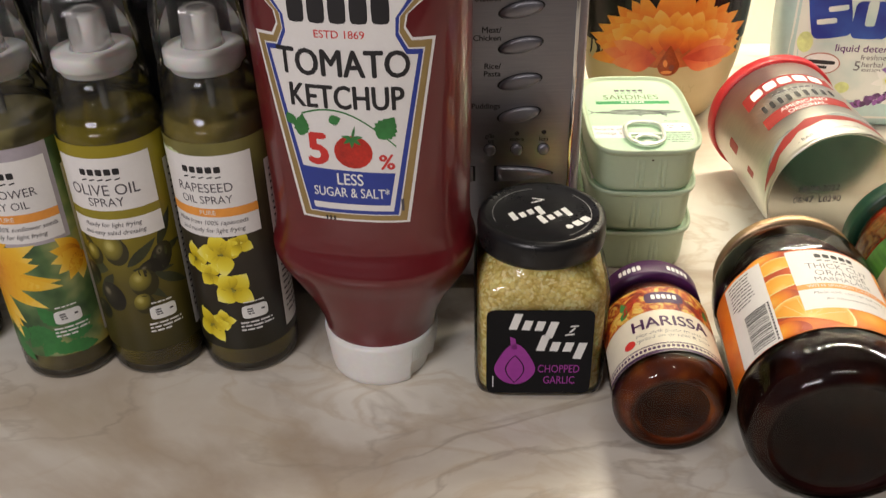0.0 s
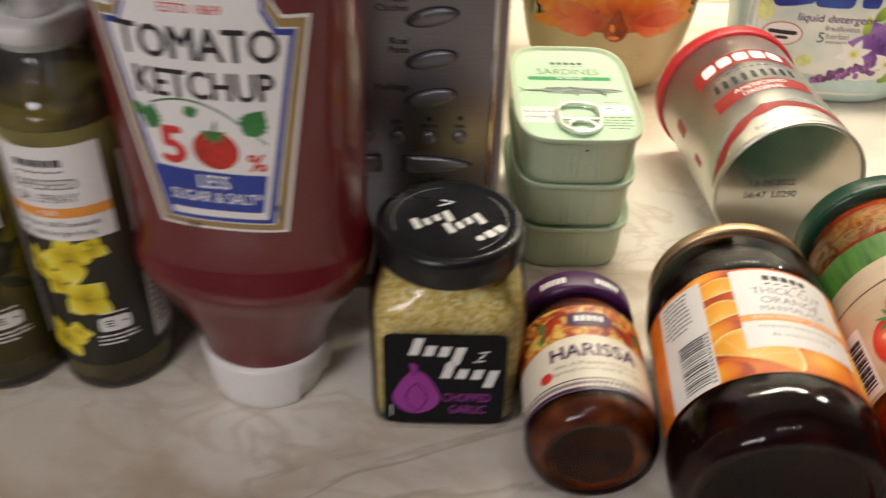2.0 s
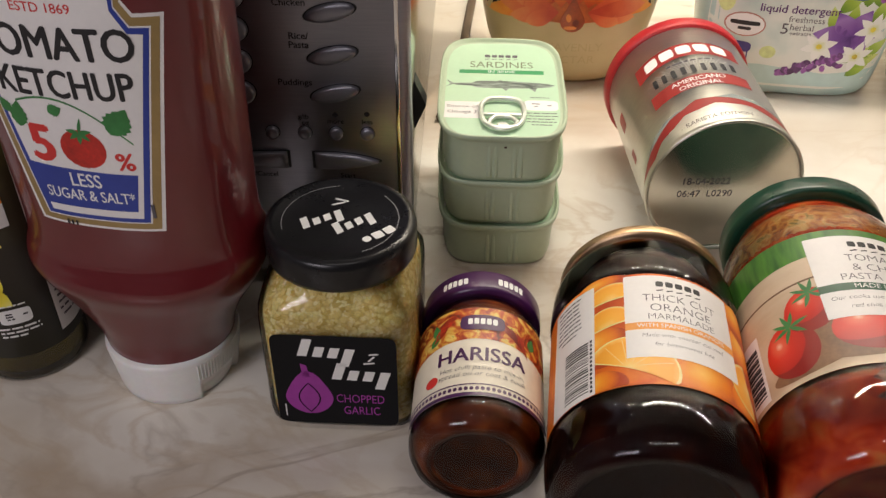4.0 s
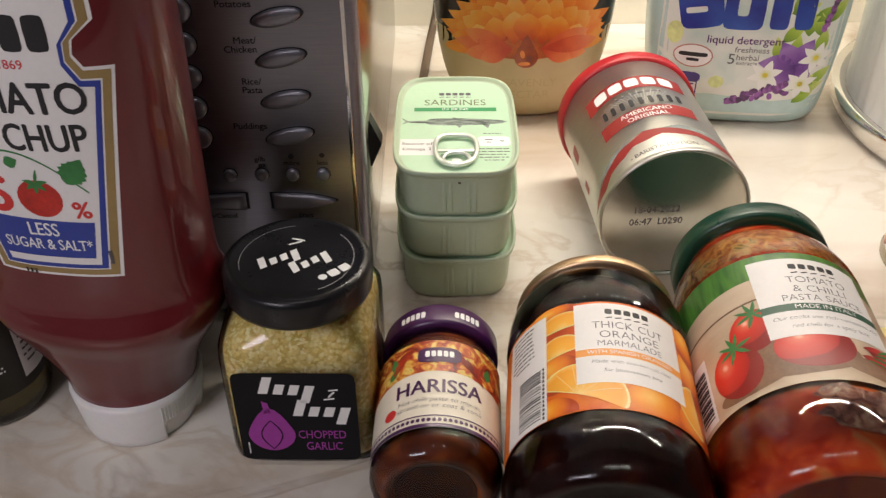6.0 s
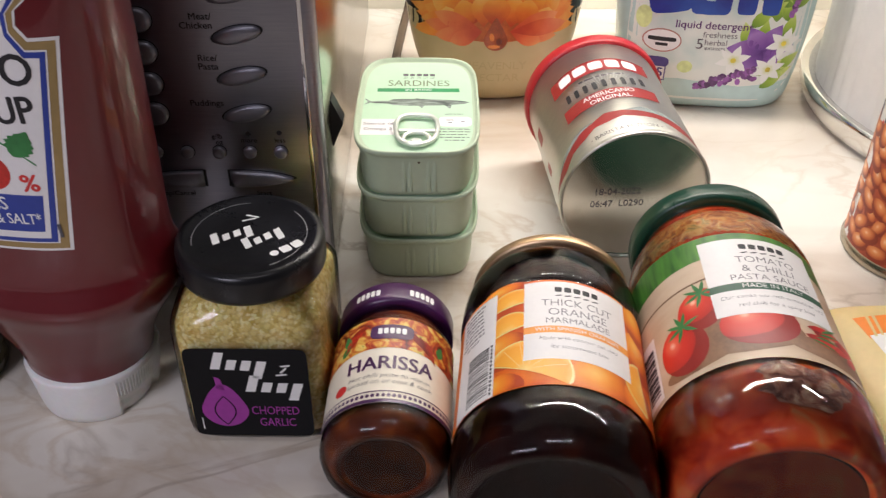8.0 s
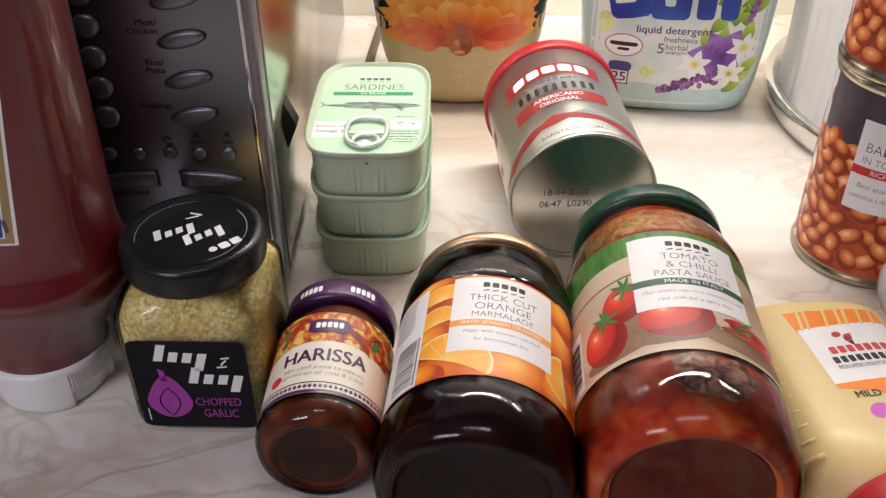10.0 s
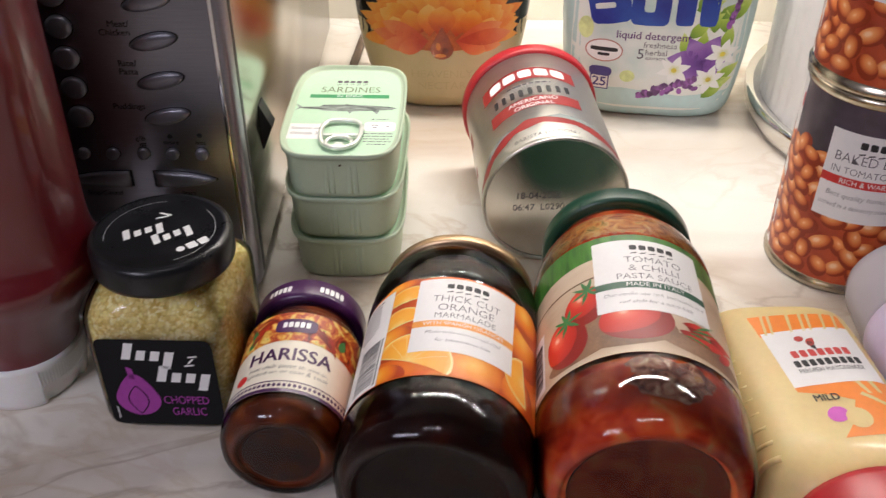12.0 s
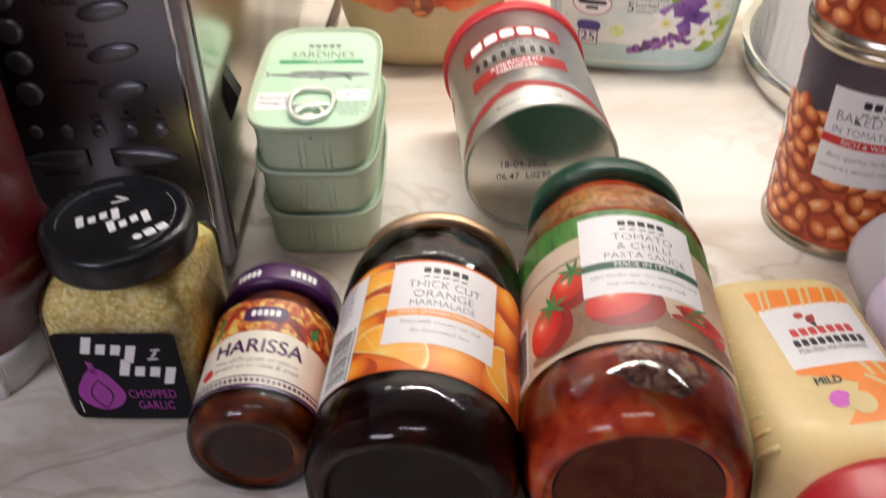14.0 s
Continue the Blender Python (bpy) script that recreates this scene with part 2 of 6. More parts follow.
def marble_mat():
    m = bpy.data.materials.new("marble")
    m.use_nodes = True
    nodes, links = m.node_tree.nodes, m.node_tree.links
    b = nodes["Principled BSDF"]
    at, mp = nodes.new("ShaderNodeTexCoord"), nodes.new("ShaderNodeMapping")
    mp.inputs["Rotation"].default_value = (0, 0, radians(-28))
    mp.inputs["Scale"].default_value = (0.75, 1.3, 1)
    links.new(at.outputs["Object"], mp.inputs["Vector"])
    colour = None
    base = nodes.new("ShaderNodeTexNoise")
    base.inputs["Scale"].default_value, base.inputs["Detail"].default_value, base.inputs["Distortion"].default_value = 5.0, 7, 0.8
    links.new(mp.outputs[0], base.inputs["Vector"])
    ramp = nodes.new("ShaderNodeValToRGB")
    ramp.color_ramp.elements[0].position, ramp.color_ramp.elements[0].color = 0.32, (0.56, 0.48, 0.385, 1)
    ramp.color_ramp.elements[1].position, ramp.color_ramp.elements[1].color = 0.60, (0.84, 0.81, 0.74, 1)
    links.new(base.outputs[0], ramp.inputs[0])
    colour = ramp.outputs[0]
    for k, (scale, width, tone, weight) in enumerate(((3.2, 0.050, (0.44, 0.34, 0.24), 0.70), (7.5, 0.020, (0.34, 0.27, 0.20), 0.55), (15.0, 0.04, (0.52, 0.40, 0.27), 0.40))):
        n, d, a, r, w, mix = (nodes.new(t) for t in ("ShaderNodeTexNoise", "ShaderNodeMath", "ShaderNodeMath", "ShaderNodeMapRange", "ShaderNodeMath", "ShaderNodeMix"))
        n.inputs["Scale"].default_value, n.inputs["Detail"].default_value, n.inputs["Distortion"].default_value = scale, 8, 1.3
        off = nodes.new("ShaderNodeVectorMath")
        off.inputs[1].default_value = (3.7 * k, 1.9 * k, 0.4)
        links.new(mp.outputs[0], off.inputs[0])
        links.new(off.outputs[0], n.inputs["Vector"])
        d.operation, a.operation, w.operation = "SUBTRACT", "ABSOLUTE", "MULTIPLY"
        d.inputs[1].default_value = 0.5
        links.new(n.outputs[0], d.inputs[0])
        links.new(d.outputs[0], a.inputs[0])
        r.inputs["From Min"].default_value, r.inputs["From Max"].default_value = 0.0, width
        r.inputs["To Min"].default_value, r.inputs["To Max"].default_value = 1.0, 0.0
        links.new(a.outputs[0], r.inputs["Value"])
        patch = nodes.new("ShaderNodeTexNoise")
        patch.inputs["Scale"].default_value = 5.0 + k
        links.new(off.outputs[0], patch.inputs["Vector"])
        fade = nodes.new("ShaderNodeMapRange")
        fade.inputs["From Min"].default_value, fade.inputs["From Max"].default_value = 0.38, 0.56
        fade.inputs["To Max"].default_value = weight
        links.new(patch.outputs[0], fade.inputs["Value"])
        links.new(r.outputs[0], w.inputs[0])
        links.new(fade.outputs[0], w.inputs[1])
        mix.data_type = "RGBA"
        links.new(w.outputs[0], mix.inputs[0])
        links.new(colour, mix.inputs[6])
        mix.inputs[7].default_value = (*tone, 1)
        colour = mix.outputs[2]
    links.new(colour, b.inputs["Base Color"])
    b.inputs["Roughness"].default_value = 0.30
    return m


MARBLE = marble_mat()
WALL = mat("wall_paint", (0.80, 0.76, 0.66), 0.6, var=0.03, scale=6, bump=0.1)
ROOM = mat("room_paint", (0.31, 0.295, 0.29), 0.8, var=0.05, scale=3)
WHITE_PLASTIC = mat("white_plastic", (0.80, 0.79, 0.77), 0.35, var=0.03, scale=50, sub=0.15)
MILKY = mat("milky_plastic", (0.92, 0.89, 0.87), 0.4, var=0.03, scale=60, sub=0.3)
PAPER = mat("label_paper", (0.80, 0.78, 0.76), 0.45, var=0.03, scale=60)
INK = mat("black_ink", (0.015, 0.014, 0.016), 0.5, var=0.1)
INK_SOFT = mat("grey_ink", (0.10, 0.09, 0.10), 0.5, var=0.1)
RED_INK = mat("red_ink", (0.62, 0.035, 0.03), 0.45, var=0.08)
BLUE_INK = mat("blue_ink", (0.025, 0.05, 0.30), 0.4, var=0.08)
GOLD_INK = mat("gold_ink", (0.36, 0.25, 0.10), 0.4, metal=0.3, var=0.08)
GREEN_INK = mat("leaf_green_ink", (0.035, 0.20, 0.05), 0.45, var=0.2)
ORANGE_INK = mat("orange_ink", (0.90, 0.34, 0.06), 0.45, var=0.1)
WHITE_INK = mat("white_ink", (0.82, 0.82, 0.80), 0.5, var=0.03)
GLASS = clear("jar_glass", (0.97, 0.98, 0.97), 0.015, 1.48)
CLEAR_PLASTIC = clear("clear_plastic", (0.97, 0.975, 0.97), body=(0.8, 0.8, 0.8), share=0.012)
CHROME = mat("chrome", (0.78, 0.77, 0.75), 0.12, metal=1.0, var=0.03)


# ---- building helpers ----
def thing(name, label, category, m, group=""):
    ob = new(name)
    ob.empty_display_size = 0.02
    ob.matrix_world = m
    return tagged(ob, label, category, group)


def part(name, bm, material, parent, label="", kind=""):
    """Links a bmesh as one mesh object under a thing or a part."""
    for e in bm.edges:
        e.smooth = not (len(e.link_faces) == 2 and e.calc_face_angle(0) > radians(38))
    for f in bm.faces:
        f.smooth = True
    me = bpy.data.meshes.new(name)
    bm.to_mesh(me)
    bm.free()
    me.materials.append(material)
    ob = new(name, me)
    ob.parent = parent
    if label or kind:
        tagged(ob, label, kind=kind)
    return ob


def grid_faces(bm, rings, closed=True):
    rows = [[bm.verts.new(p) for p in ring] for ring in rings]
    n = len(rows[0])
    for a, b in zip(rows, rows[1:]):
        for i in range(n if closed else n - 1):
            j = (i + 1) % n
            bm.faces.new((a[i], a[j], b[j], b[i]))
    return rows


def lathe(profile, seg=64, caps=(True, True)):
    """A turned body round z; profile: radius and height, from the bottom up."""
    bm = bmesh.new()
    rows = grid_faces(bm, [[(r * math.sin(math.tau * i / seg), -r * math.cos(math.tau * i / seg), z) for i in range(seg)] for r, z in profile])
    for use, row, (r, z) in ((caps[0], rows[0][::-1], profile[0]), (caps[1], rows[-1], profile[-1])):
        if use:
            inner = [bm.verts.new((v.co.x * 0.94, v.co.y * 0.94, z)) for v in row]
            for i in range(seg):
                bm.faces.new((row[i], row[(i + 1) % seg], inner[(i + 1) % seg], inner[i]))
            core = [bm.verts.new((v.co.x * 0.1, v.co.y * 0.1, z)) for v in row]
            for i in range(seg):
                bm.faces.new((inner[i], inner[(i + 1) % seg], core[(i + 1) % seg], core[i]))
            bm.faces.new(core)
    return bm


def power(c, n):
    return math.copysign(abs(c) ** (2 / n), c)


def loft(sections, seg=72, caps=(True, True)):
    """A body of rounded-rectangle or oval slices: z, half width, half depth, squareness (2 is an oval)."""
    bm = bmesh.new()
    rings = []
    for z, hx, hy, n in sections:
        rings.append([(hx * power(math.sin(math.tau * i / seg), n), -hy * power(math.cos(math.tau * i / seg), n), z) for i in range(seg)])
    rows = grid_faces(bm, rings)
    if caps[0]:
        bm.faces.new(rows[0][::-1])
    if caps[1]:
        bm.faces.new(rows[-1])
    return bm


def smooth_sections(keys, steps=5):
    """Slices that glide from key to key."""
    out = []
    for k in range(len(keys) - 1):
        p0, p1, p2, p3 = keys[max(0, k - 1)], keys[k], keys[k + 1], keys[min(len(keys) - 1, k + 2)]
        for s in range(steps):
            t = s / steps
            out.append(tuple(0.5 * (2 * b + (c - a) * t + (2 * a - 5 * b + 4 * c - d) * t * t + (3 * b - a - 3 * c + d) * t ** 3) for a, b, c, d in zip(p0, p1, p2, p3)))
    return out + [keys[-1]]


def box(x0, x1, y0, y1, z0, z1, bevel=0.0, segments=2):
    bm = bmesh.new()
    bmesh.ops.create_cube(bm, size=1, matrix=Matrix.Translation(((x0 + x1) / 2, (y0 + y1) / 2, (z0 + z1) / 2)) @ Matrix.Diagonal((x1 - x0, y1 - y0, z1 - z0, 1)))
    if bevel:
        bmesh.ops.bevel(bm, geom=bm.edges[:], offset=bevel, segments=segments, profile=0.5, affect="EDGES")
    return bm


def tube(points, radius, seg=10, closed=False):
    """A round bar along points."""
    bm = bmesh.new()
    pts = [Vector(p) for p in points]
    rings = []
    side = None
    for i, p in enumerate(pts):
        a = pts[i - 1] if i or closed else p
        b = pts[(i + 1) % len(pts)] if i < len(pts) - 1 or closed else p
        way = (b - a).normalized()
        side = way.orthogonal() if side is None else (side - way * side.dot(way))
        side.normalize()
        up = way.cross(side)
        rings.append([p + radius * (math.cos(math.tau * k / seg) * side + math.sin(math.tau * k / seg) * up) for k in range(seg)])
    if closed:
        rings.append(rings[0])
    rows = grid_faces(bm, rings)
    if not closed:
        bm.faces.new(rows[0][::-1])
        bm.faces.new(rows[-1])
    return bm


# surfaces for labels and print: u to the right, v up, off outwards, all in metres
def on_round(radius):
    return lambda u, v, off: ((radius + off) * math.sin(u / radius), -(radius + off) * math.cos(u / radius), v)


def on_front(y):
    return lambda u, v, off: (u, y - off, v)


def on_top(z):
    return lambda u, v, off: (u, v, z + off)


def on_loft(sections):
    def place(u, v, off):
        k = 0
        while k < len(sections) - 2 and sections[k + 1][0] < v:
            k += 1
        a, b = sections[k], sections[k + 1]
        t = min(1, max(0, (v - a[0]) / (b[0] - a[0])))
        hx, hy, n = (p + (q - p) * t for p, q in zip(a[1:], b[1:]))
        x = min(0.999, abs(u) / hx)
        return (u, -hy * (1 - x ** n) ** (1 / n) - off, v)
    return place


def oval(cu, cv, ru, rv, turn=0.0, n=20, squareness=2.0):
    c, s = math.cos(radians(turn)), math.sin(radians(turn))
    out = []
    for i in range(n):
        a, b = ru * power(math.cos(math.tau * i / n), squareness), rv * power(math.sin(math.tau * i / n), squareness)
        out.append((cu + a * c - b * s, cv + a * s + b * c))
    return out


def rect(u0, u1, v0, v1):
    return [(u0, v0), (u1, v0), (u1, v1), (u0, v1)]


def bar(cu, cv, length, height, turn=0.0):
    return oval(cu, cv, length / 2, height / 2, turn, 16, 6.0)


def leaf(cu, cv, length, width, turn, lobes=0):
    c, s = math.cos(radians(turn)), math.sin(radians(turn))
    edge = []
    for i in range(13):
        t = i / 12
        w = width / 2 * math.sin(math.pi * t ** 0.8) * (1 + (0.25 if lobes and i % 2 else 0))
        edge.append((t * length, w))
    pts = edge + [(a, -b) for a, b in edge[-2:0:-1]]
    return [(cu + a * c - b * s, cv + a * s + b * c) for a, b in pts]


def press(bm, surf, off, step):
    """Cuts flat pieces finely and lays them onto a surface."""
    if step:
        for axis in (0, 1):
            lo, hi = min(v.co[axis] for v in bm.verts), max(v.co[axis] for v in bm.verts)
            no = (1, 0, 0) if axis == 0 else (0, 1, 0)
            k = math.floor(lo / step) + 1
            while k * step < hi:
                at = [0, 0, 0]
                at[axis] = k * step
                bmesh.ops.bisect_plane(bm, geom=bm.verts[:] + bm.edges[:] + bm.faces[:], plane_co=at, plane_no=no, dist=1e-7)
                k += 1
    for v in bm.verts:
        v.co = surf(v.co.x, v.co.y, off)
    return bm


def prints(name, polys, surf, off, material, parent, step=0.004, label="", kind=""):
    """Flat printed shapes, laid onto a surface."""
    if 1 < len(polys) <= 6:
        return [prints(name, [pts], surf, off, material, parent, step, label) for pts in polys][0]
    bm = bmesh.new()
    for pts in polys:
        bm.faces.new([bm.verts.new((u, v, 0)) for u, v in pts])
    for f in bm.faces:
        f.normal_update()
    bmesh.ops.triangulate(bm, faces=bm.faces[:])
    for f in bm.faces:
        f.normal_update()
        if f.normal.z < 0:
            f.normal_flip()
    return part(name, press(bm, surf, off, step), material, parent, label, kind)


def pile(name, polys, surf, off, material, parent, step=0.004, rise=3e-6, cycle=24, label=""):
    """Printed shapes that overlap: each lies a hair above the one before."""
    whole = bmesh.new()
    for k, pts in enumerate(polys):
        bm = bmesh.new()
        bm.faces.new([bm.verts.new((u, v, 0)) for u, v in pts]).normal_update()
        bmesh.ops.triangulate(bm, faces=bm.faces[:])
        for f in bm.faces:
            f.normal_update()
            if f.normal.z < 0:
                f.normal_flip()
        press(bm, surf, off + rise * (k % cycle), step)
        one = bpy.data.meshes.new(name)
        bm.to_mesh(one)
        bm.free()
        whole.from_mesh(one)
        bpy.data.meshes.remove(one)
    return part(name, whole, material, parent, label, "stuff")


def picture(name, items, surf, off, material, parent, step=0.004, rise=3e-6, cycle=24, label="", kind="stuff"):
    """Printed shapes with a shading of their own. items: outline and its frame (centre u, v, half sizes, turn), by which the colours run."""
    whole = bmesh.new()
    layer = whole.loops.layers.uv.new("print")
    for k, (pts, (cu, cv, hu, hv, turn)) in enumerate(items):
        bm = bmesh.new()
        bm.faces.new([bm.verts.new((u, v, 0)) for u, v in pts]).normal_update()
        bmesh.ops.triangulate(bm, faces=bm.faces[:])
        for f in bm.faces:
            f.normal_update()
            if f.normal.z < 0:
                f.normal_flip()
        press(bm, lambda u, v, o: (u, v, 0), 0, step)
        c, s_ = math.cos(radians(turn)), math.sin(radians(turn))
        made = {v: whole.verts.new(surf(v.co.x, v.co.y, off + rise * (k % cycle))) for v in bm.verts}
        for f in bm.faces:
            if f.calc_area() < 1e-12:
                continue
            g = whole.faces.new([made[v] for v in f.verts])
            for loop, v in zip(g.loops, f.verts):
                a, b = v.co.x - cu, v.co.y - cv
                loop[layer].uv = ((a * c + b * s_) / hu, (b * c - a * s_) / hv)
        bm.free()
    return part(name, whole, material, parent, label, kind)


def ball(cu, cv, ru, rv, turn=0.0, n=24, squareness=2.0):
    return oval(cu, cv, ru, rv, turn, n, squareness), (cu, cv, ru, rv, turn)


def blade(cu, cv, length, width, turn, lobes=0):
    return leaf(cu, cv, length, width, turn, lobes), (cu, cv, length, width / 2, turn)


def lettering(text, size, cu, cv, surf, off, material, parent, turn=0.0, bold=0.0, wide=1.0, shear=0.0, step=0.004, align="CENTER", name="lettering", label=""):
    """Words in the built-in font, laid onto a surface; size: height of the line in metres."""
    data = bpy.data.curves.new(name, "FONT")
    data.body, data.size, data.align_x, data.align_y, data.offset, data.shear = text, 1.0, align, "CENTER", min(0.0, bold), shear
    data.resolution_u = 3
    temp = new(name, data)
    me = bpy.data.meshes.new_from_object(temp)
    bpy.data.objects.remove(temp)
    bpy.data.curves.remove(data)
    bm = bmesh.new()
    bm.from_mesh(me)
    bpy.data.meshes.remove(me)
    c, s = math.cos(radians(turn)), math.sin(radians(turn))
    for v in bm.verts:
        x, y = v.co.x * size * wide, v.co.y * size
        v.co = (cu + x * c - y * s, cv + x * s + y * c, 0)
    if bold > 0:
        # heavier strokes: the same letters laid over themselves, each a hair higher
        once = bpy.data.meshes.new(name)
        press(bm, surf, off, step)
        bm.to_mesh(once)
        bm.free()
        bm = bmesh.new()
        shift = bold * size * 0.9
        for k, (dx, dz) in enumerate(((-1, 0), (1, 0), (0, -0.7), (0, 0.7))):
            first = len(bm.verts)
            bm.from_mesh(once)
            bm.verts.ensure_lookup_table()
            a, b = Vector(surf(cu, cv, off)), Vector(surf(cu + dx * shift, cv + dz * shift, off + 4e-6 * k))
            for v in bm.verts[first:]:
                v.co += b - a
        bpy.data.meshes.remove(once)
        return part(name, bm, material, parent, label)
    return part(name, press(bm, surf, off, step), material, parent, label)


def small_print(lines, cu, cv, width, gap, height, surf, off, material, parent, seed=1, left=False):
    """Writing too small to read: broken bars, line by line downwards."""
    rnd = random.Random(seed)
    polys = []
    for k in range(lines):
        w = width * (1 if k < lines - 1 else rnd.uniform(0.6, 0.95)) * rnd.uniform(0.9, 1)
        u = cu if left else cu - w / 2
        end = u + w
        while u < end - 0.0006:
            n = min(rnd.uniform(0.9, 3.2) * height * 1.6, end - u)
            polys.append(rect(u, u + n, cv - k * gap - height / 2, cv - k * gap + height / 2))
            u += n + height * 0.7
    return prints("small_print", polys, surf, off, material, parent, 0.006)


def word_blocks(letters, width, height, cu, cv, turn=0.0, gap=0.22):
    """A mark drawn as a row of plain blocks."""
    step = width / letters
    c, s_ = math.cos(radians(turn)), math.sin(radians(turn))
    out = []
    for i in range(letters):
        d = (i - (letters - 1) / 2) * step
        out.append(oval(cu + d * c, cv + d * s_, step * (1 - gap) / 2, height / 2, turn, 12, 5))
    return out


def shop_mark(cu, cv, width, surf, off, material, parent):
    """The shop's mark: five plain blocks over five dashes."""
    polys = word_blocks(5, width, width * 0.17, cu, cv, 0, 0.22) + [bar(cu + (i - 2) * width * 0.2, cv - width * 0.20, width * 0.14, width * 0.035, 14) for i in range(5)]
    return prints("logo", polys, surf, off, material, parent)


L1, L2, L3, L4 = 0.00008, 0.00016, 0.00024, 0.00032


# ---- the setting ----
def structure(name, bm, material, label):
    return tagged(part(name, bm, material, None), label, name.split("_")[0], kind="structure")


structure("counter", box(-1.3, 1.7, -0.12, 0.852, -0.04, 0.0, 0.003), MARBLE, "cream marble-look worktop with beige and grey veins")
structure("wall_north", box(-1.4, 1.8, 0.852, 0.95, -0.9, 1.5), WALL, "cream painted kitchen wall behind the worktop")
structure("wall_west", box(-1.5, -1.4, -2.2, 0.95, -0.9, 1.5), ROOM, "plain painted wall that closes the kitchen")
structure("wall_east", box(1.8, 1.9, -2.2, 0.95, -0.9, 1.5), ROOM, "plain painted wall that closes the kitchen")
structure("wall_south", box(-1.5, 1.9, -2.3, -2.2, -0.9, 1.5), ROOM, "plain painted wall that closes the kitchen")
structure("floor", box(-1.5, 1.9, -2.3, 0.95, -1.0, -0.9), ROOM, "plain kitchen floor below the worktop")
structure("ceiling", box(-1.5, 1.9, -2.3, 0.95, 1.5, 1.6), ROOM, "plain painted kitchen ceiling")

# ---- microwave ----
STEEL = ramp_mat("brushed_steel", ((0.30, (0.295, 0.295, 0.335)), (0.70, (0.335, 0.335, 0.38))), 60, 0.36, stretch=(1, 1, 30), metal=1.0)
STEEL_SIDE = mat("polished_steel", (0.54, 0.52, 0.48), 0.20, metal=1.0, var=0.04, scale=15)
BLACK_GLOSS = mat("black_gloss", (0.008, 0.008, 0.009), 0.12, var=0.1)
BLACK_PLASTIC = mat("black_plastic", (0.015, 0.015, 0.016), 0.4, var=0.15)
BUTTON = mat("button_metal", (0.30, 0.30, 0.34), 0.36, metal=0.8, var=0.06, scale=90)

MX0, MX1, MY, MZ0, MZ1 = -0.42, 0.0745, 0.448, 0.012, 0.30
microwave = thing("microwave", "stainless steel microwave oven with oval buttons and black door", "microwave", pose(0, 0, 0))
part("body", box(MX0, MX1 - 0.002, MY + 0.016, 0.80, MZ0, MZ1, 0.002), STEEL_SIDE, microwave, "polished steel casing")
panel = part("control_panel", box(-0.040, MX1, MY, MY + 0.012, MZ0, MZ1, 0.0035, 3), STEEL, microwave, "brushed steel control panel")
part("panel_gap", box(-0.038, MX1 - 0.0006, MY + 0.0121, MY + 0.0159, MZ0 + 0.002, MZ1 - 0.002), BLACK_PLASTIC, microwave, "dark joint behind the panel")
part("door", box(MX0, -0.0415, MY + 0.001, MY + 0.0158, MZ0, MZ1, 0.003, 2), BLACK_GLOSS, microwave, "glossy black door")
part("panel_edge", box(MX1 - 0.0065, MX1 - 0.0045, MY - 0.0012, MY + 0.0005, MZ0 + 0.004, MZ1 - 0.004, 0.0004), CHROME, microwave, "bright edge strip")
for fx in (-0.38, 0.03):
    for fy in (0.48, 0.76):
        part("foot", box(fx - 0.012, fx + 0.012, fy - 0.012, fy + 0.012, 0, MZ0, 0.003), BLACK_PLASTIC, microwave)
face = on_front(MY)


def button(cu, cv, pts_of, height, name="button"):
    """A domed push button with a dark gap round it."""
    bm = bmesh.new()
    rings = []
    for grow, out in ((1.0, 0.0002), (1.0, height * 0.5), (0.92, height * 0.85), (0.7, height), (0.3, height * 1.08)):
        rings.append([face(u, v, out) for u, v in pts_of(grow)])
    rows = grid_faces(bm, rings)
    bm.faces.new(rows[-1])
    b = part(name, bm, BUTTON, microwave)
    prints("button_gap", [pts_of(1.09)], face, L1, INK, b, 0)
    return b


for z in (0.186, 0.168, 0.150, 0.131, 0.113):
    button(0.041, z, lambda g, z=z: oval(0.0418, z, 0.0106 * g, 0.0038 * g, 12, 28), 0.0024)
for z in (0.186, 0.1712, 0.1566, 0.1420, 0.1274, 0.1128):
    button(0.002, z, lambda g, z=z: oval(0.0015, z, 0.0058 * g, 0.0054 * g, 0, 28), 0.0026)
for x in (-0.0015, 0.0125, 0.027, 0.041, 0.055):
    button(x, 0.093, lambda g, x=x: oval(x, 0.0932, 0.0031 * g, 0.0031 * g, 0, 20), 0.0022)


def lens_shape(u0, u1, v, h, g):
    m, w = (u0 + u1) / 2, (u1 - u0) / 2
    top = [(m + (u0 + (u1 - u0) * i / 12 - m) * g, v + h * g * (1 - 0.9 * (i / 12) ** 3)) for i in range(13)]
    return [(u, 2 * v - b) for u, b in top] + top[::-1]


button(0.045, 0.079, lambda g: lens_shape(0.0305, 0.0595, 0.079, 0.0042, g), 0.0025)
button(0.003, 0.079, lambda g: [(-u + 0.036 - 0.018 + 0.0, v) for u, v in lens_shape(0.0, 0.029, 0.079, 0.0042, g)][::-1], 0.0025)
for text, u, z in (("Potatoes", 0.032, 0.1735), ("Meat/", 0.0322, 0.1578), ("Chicken", 0.0322, 0.1538), ("Rice/", 0.0322, 0.1392), ("Pasta", 0.0322, 0.1352), ("Puddings", 0.0322, 0.1178)):
    lettering(text, 0.0042, u, z, face, L2, INK, panel, bold=0.02, align="RIGHT", step=0)
lettering("more", 0.0034, 0.041, 0.0990, face, L2, INK, panel, bold=0.015, step=0)
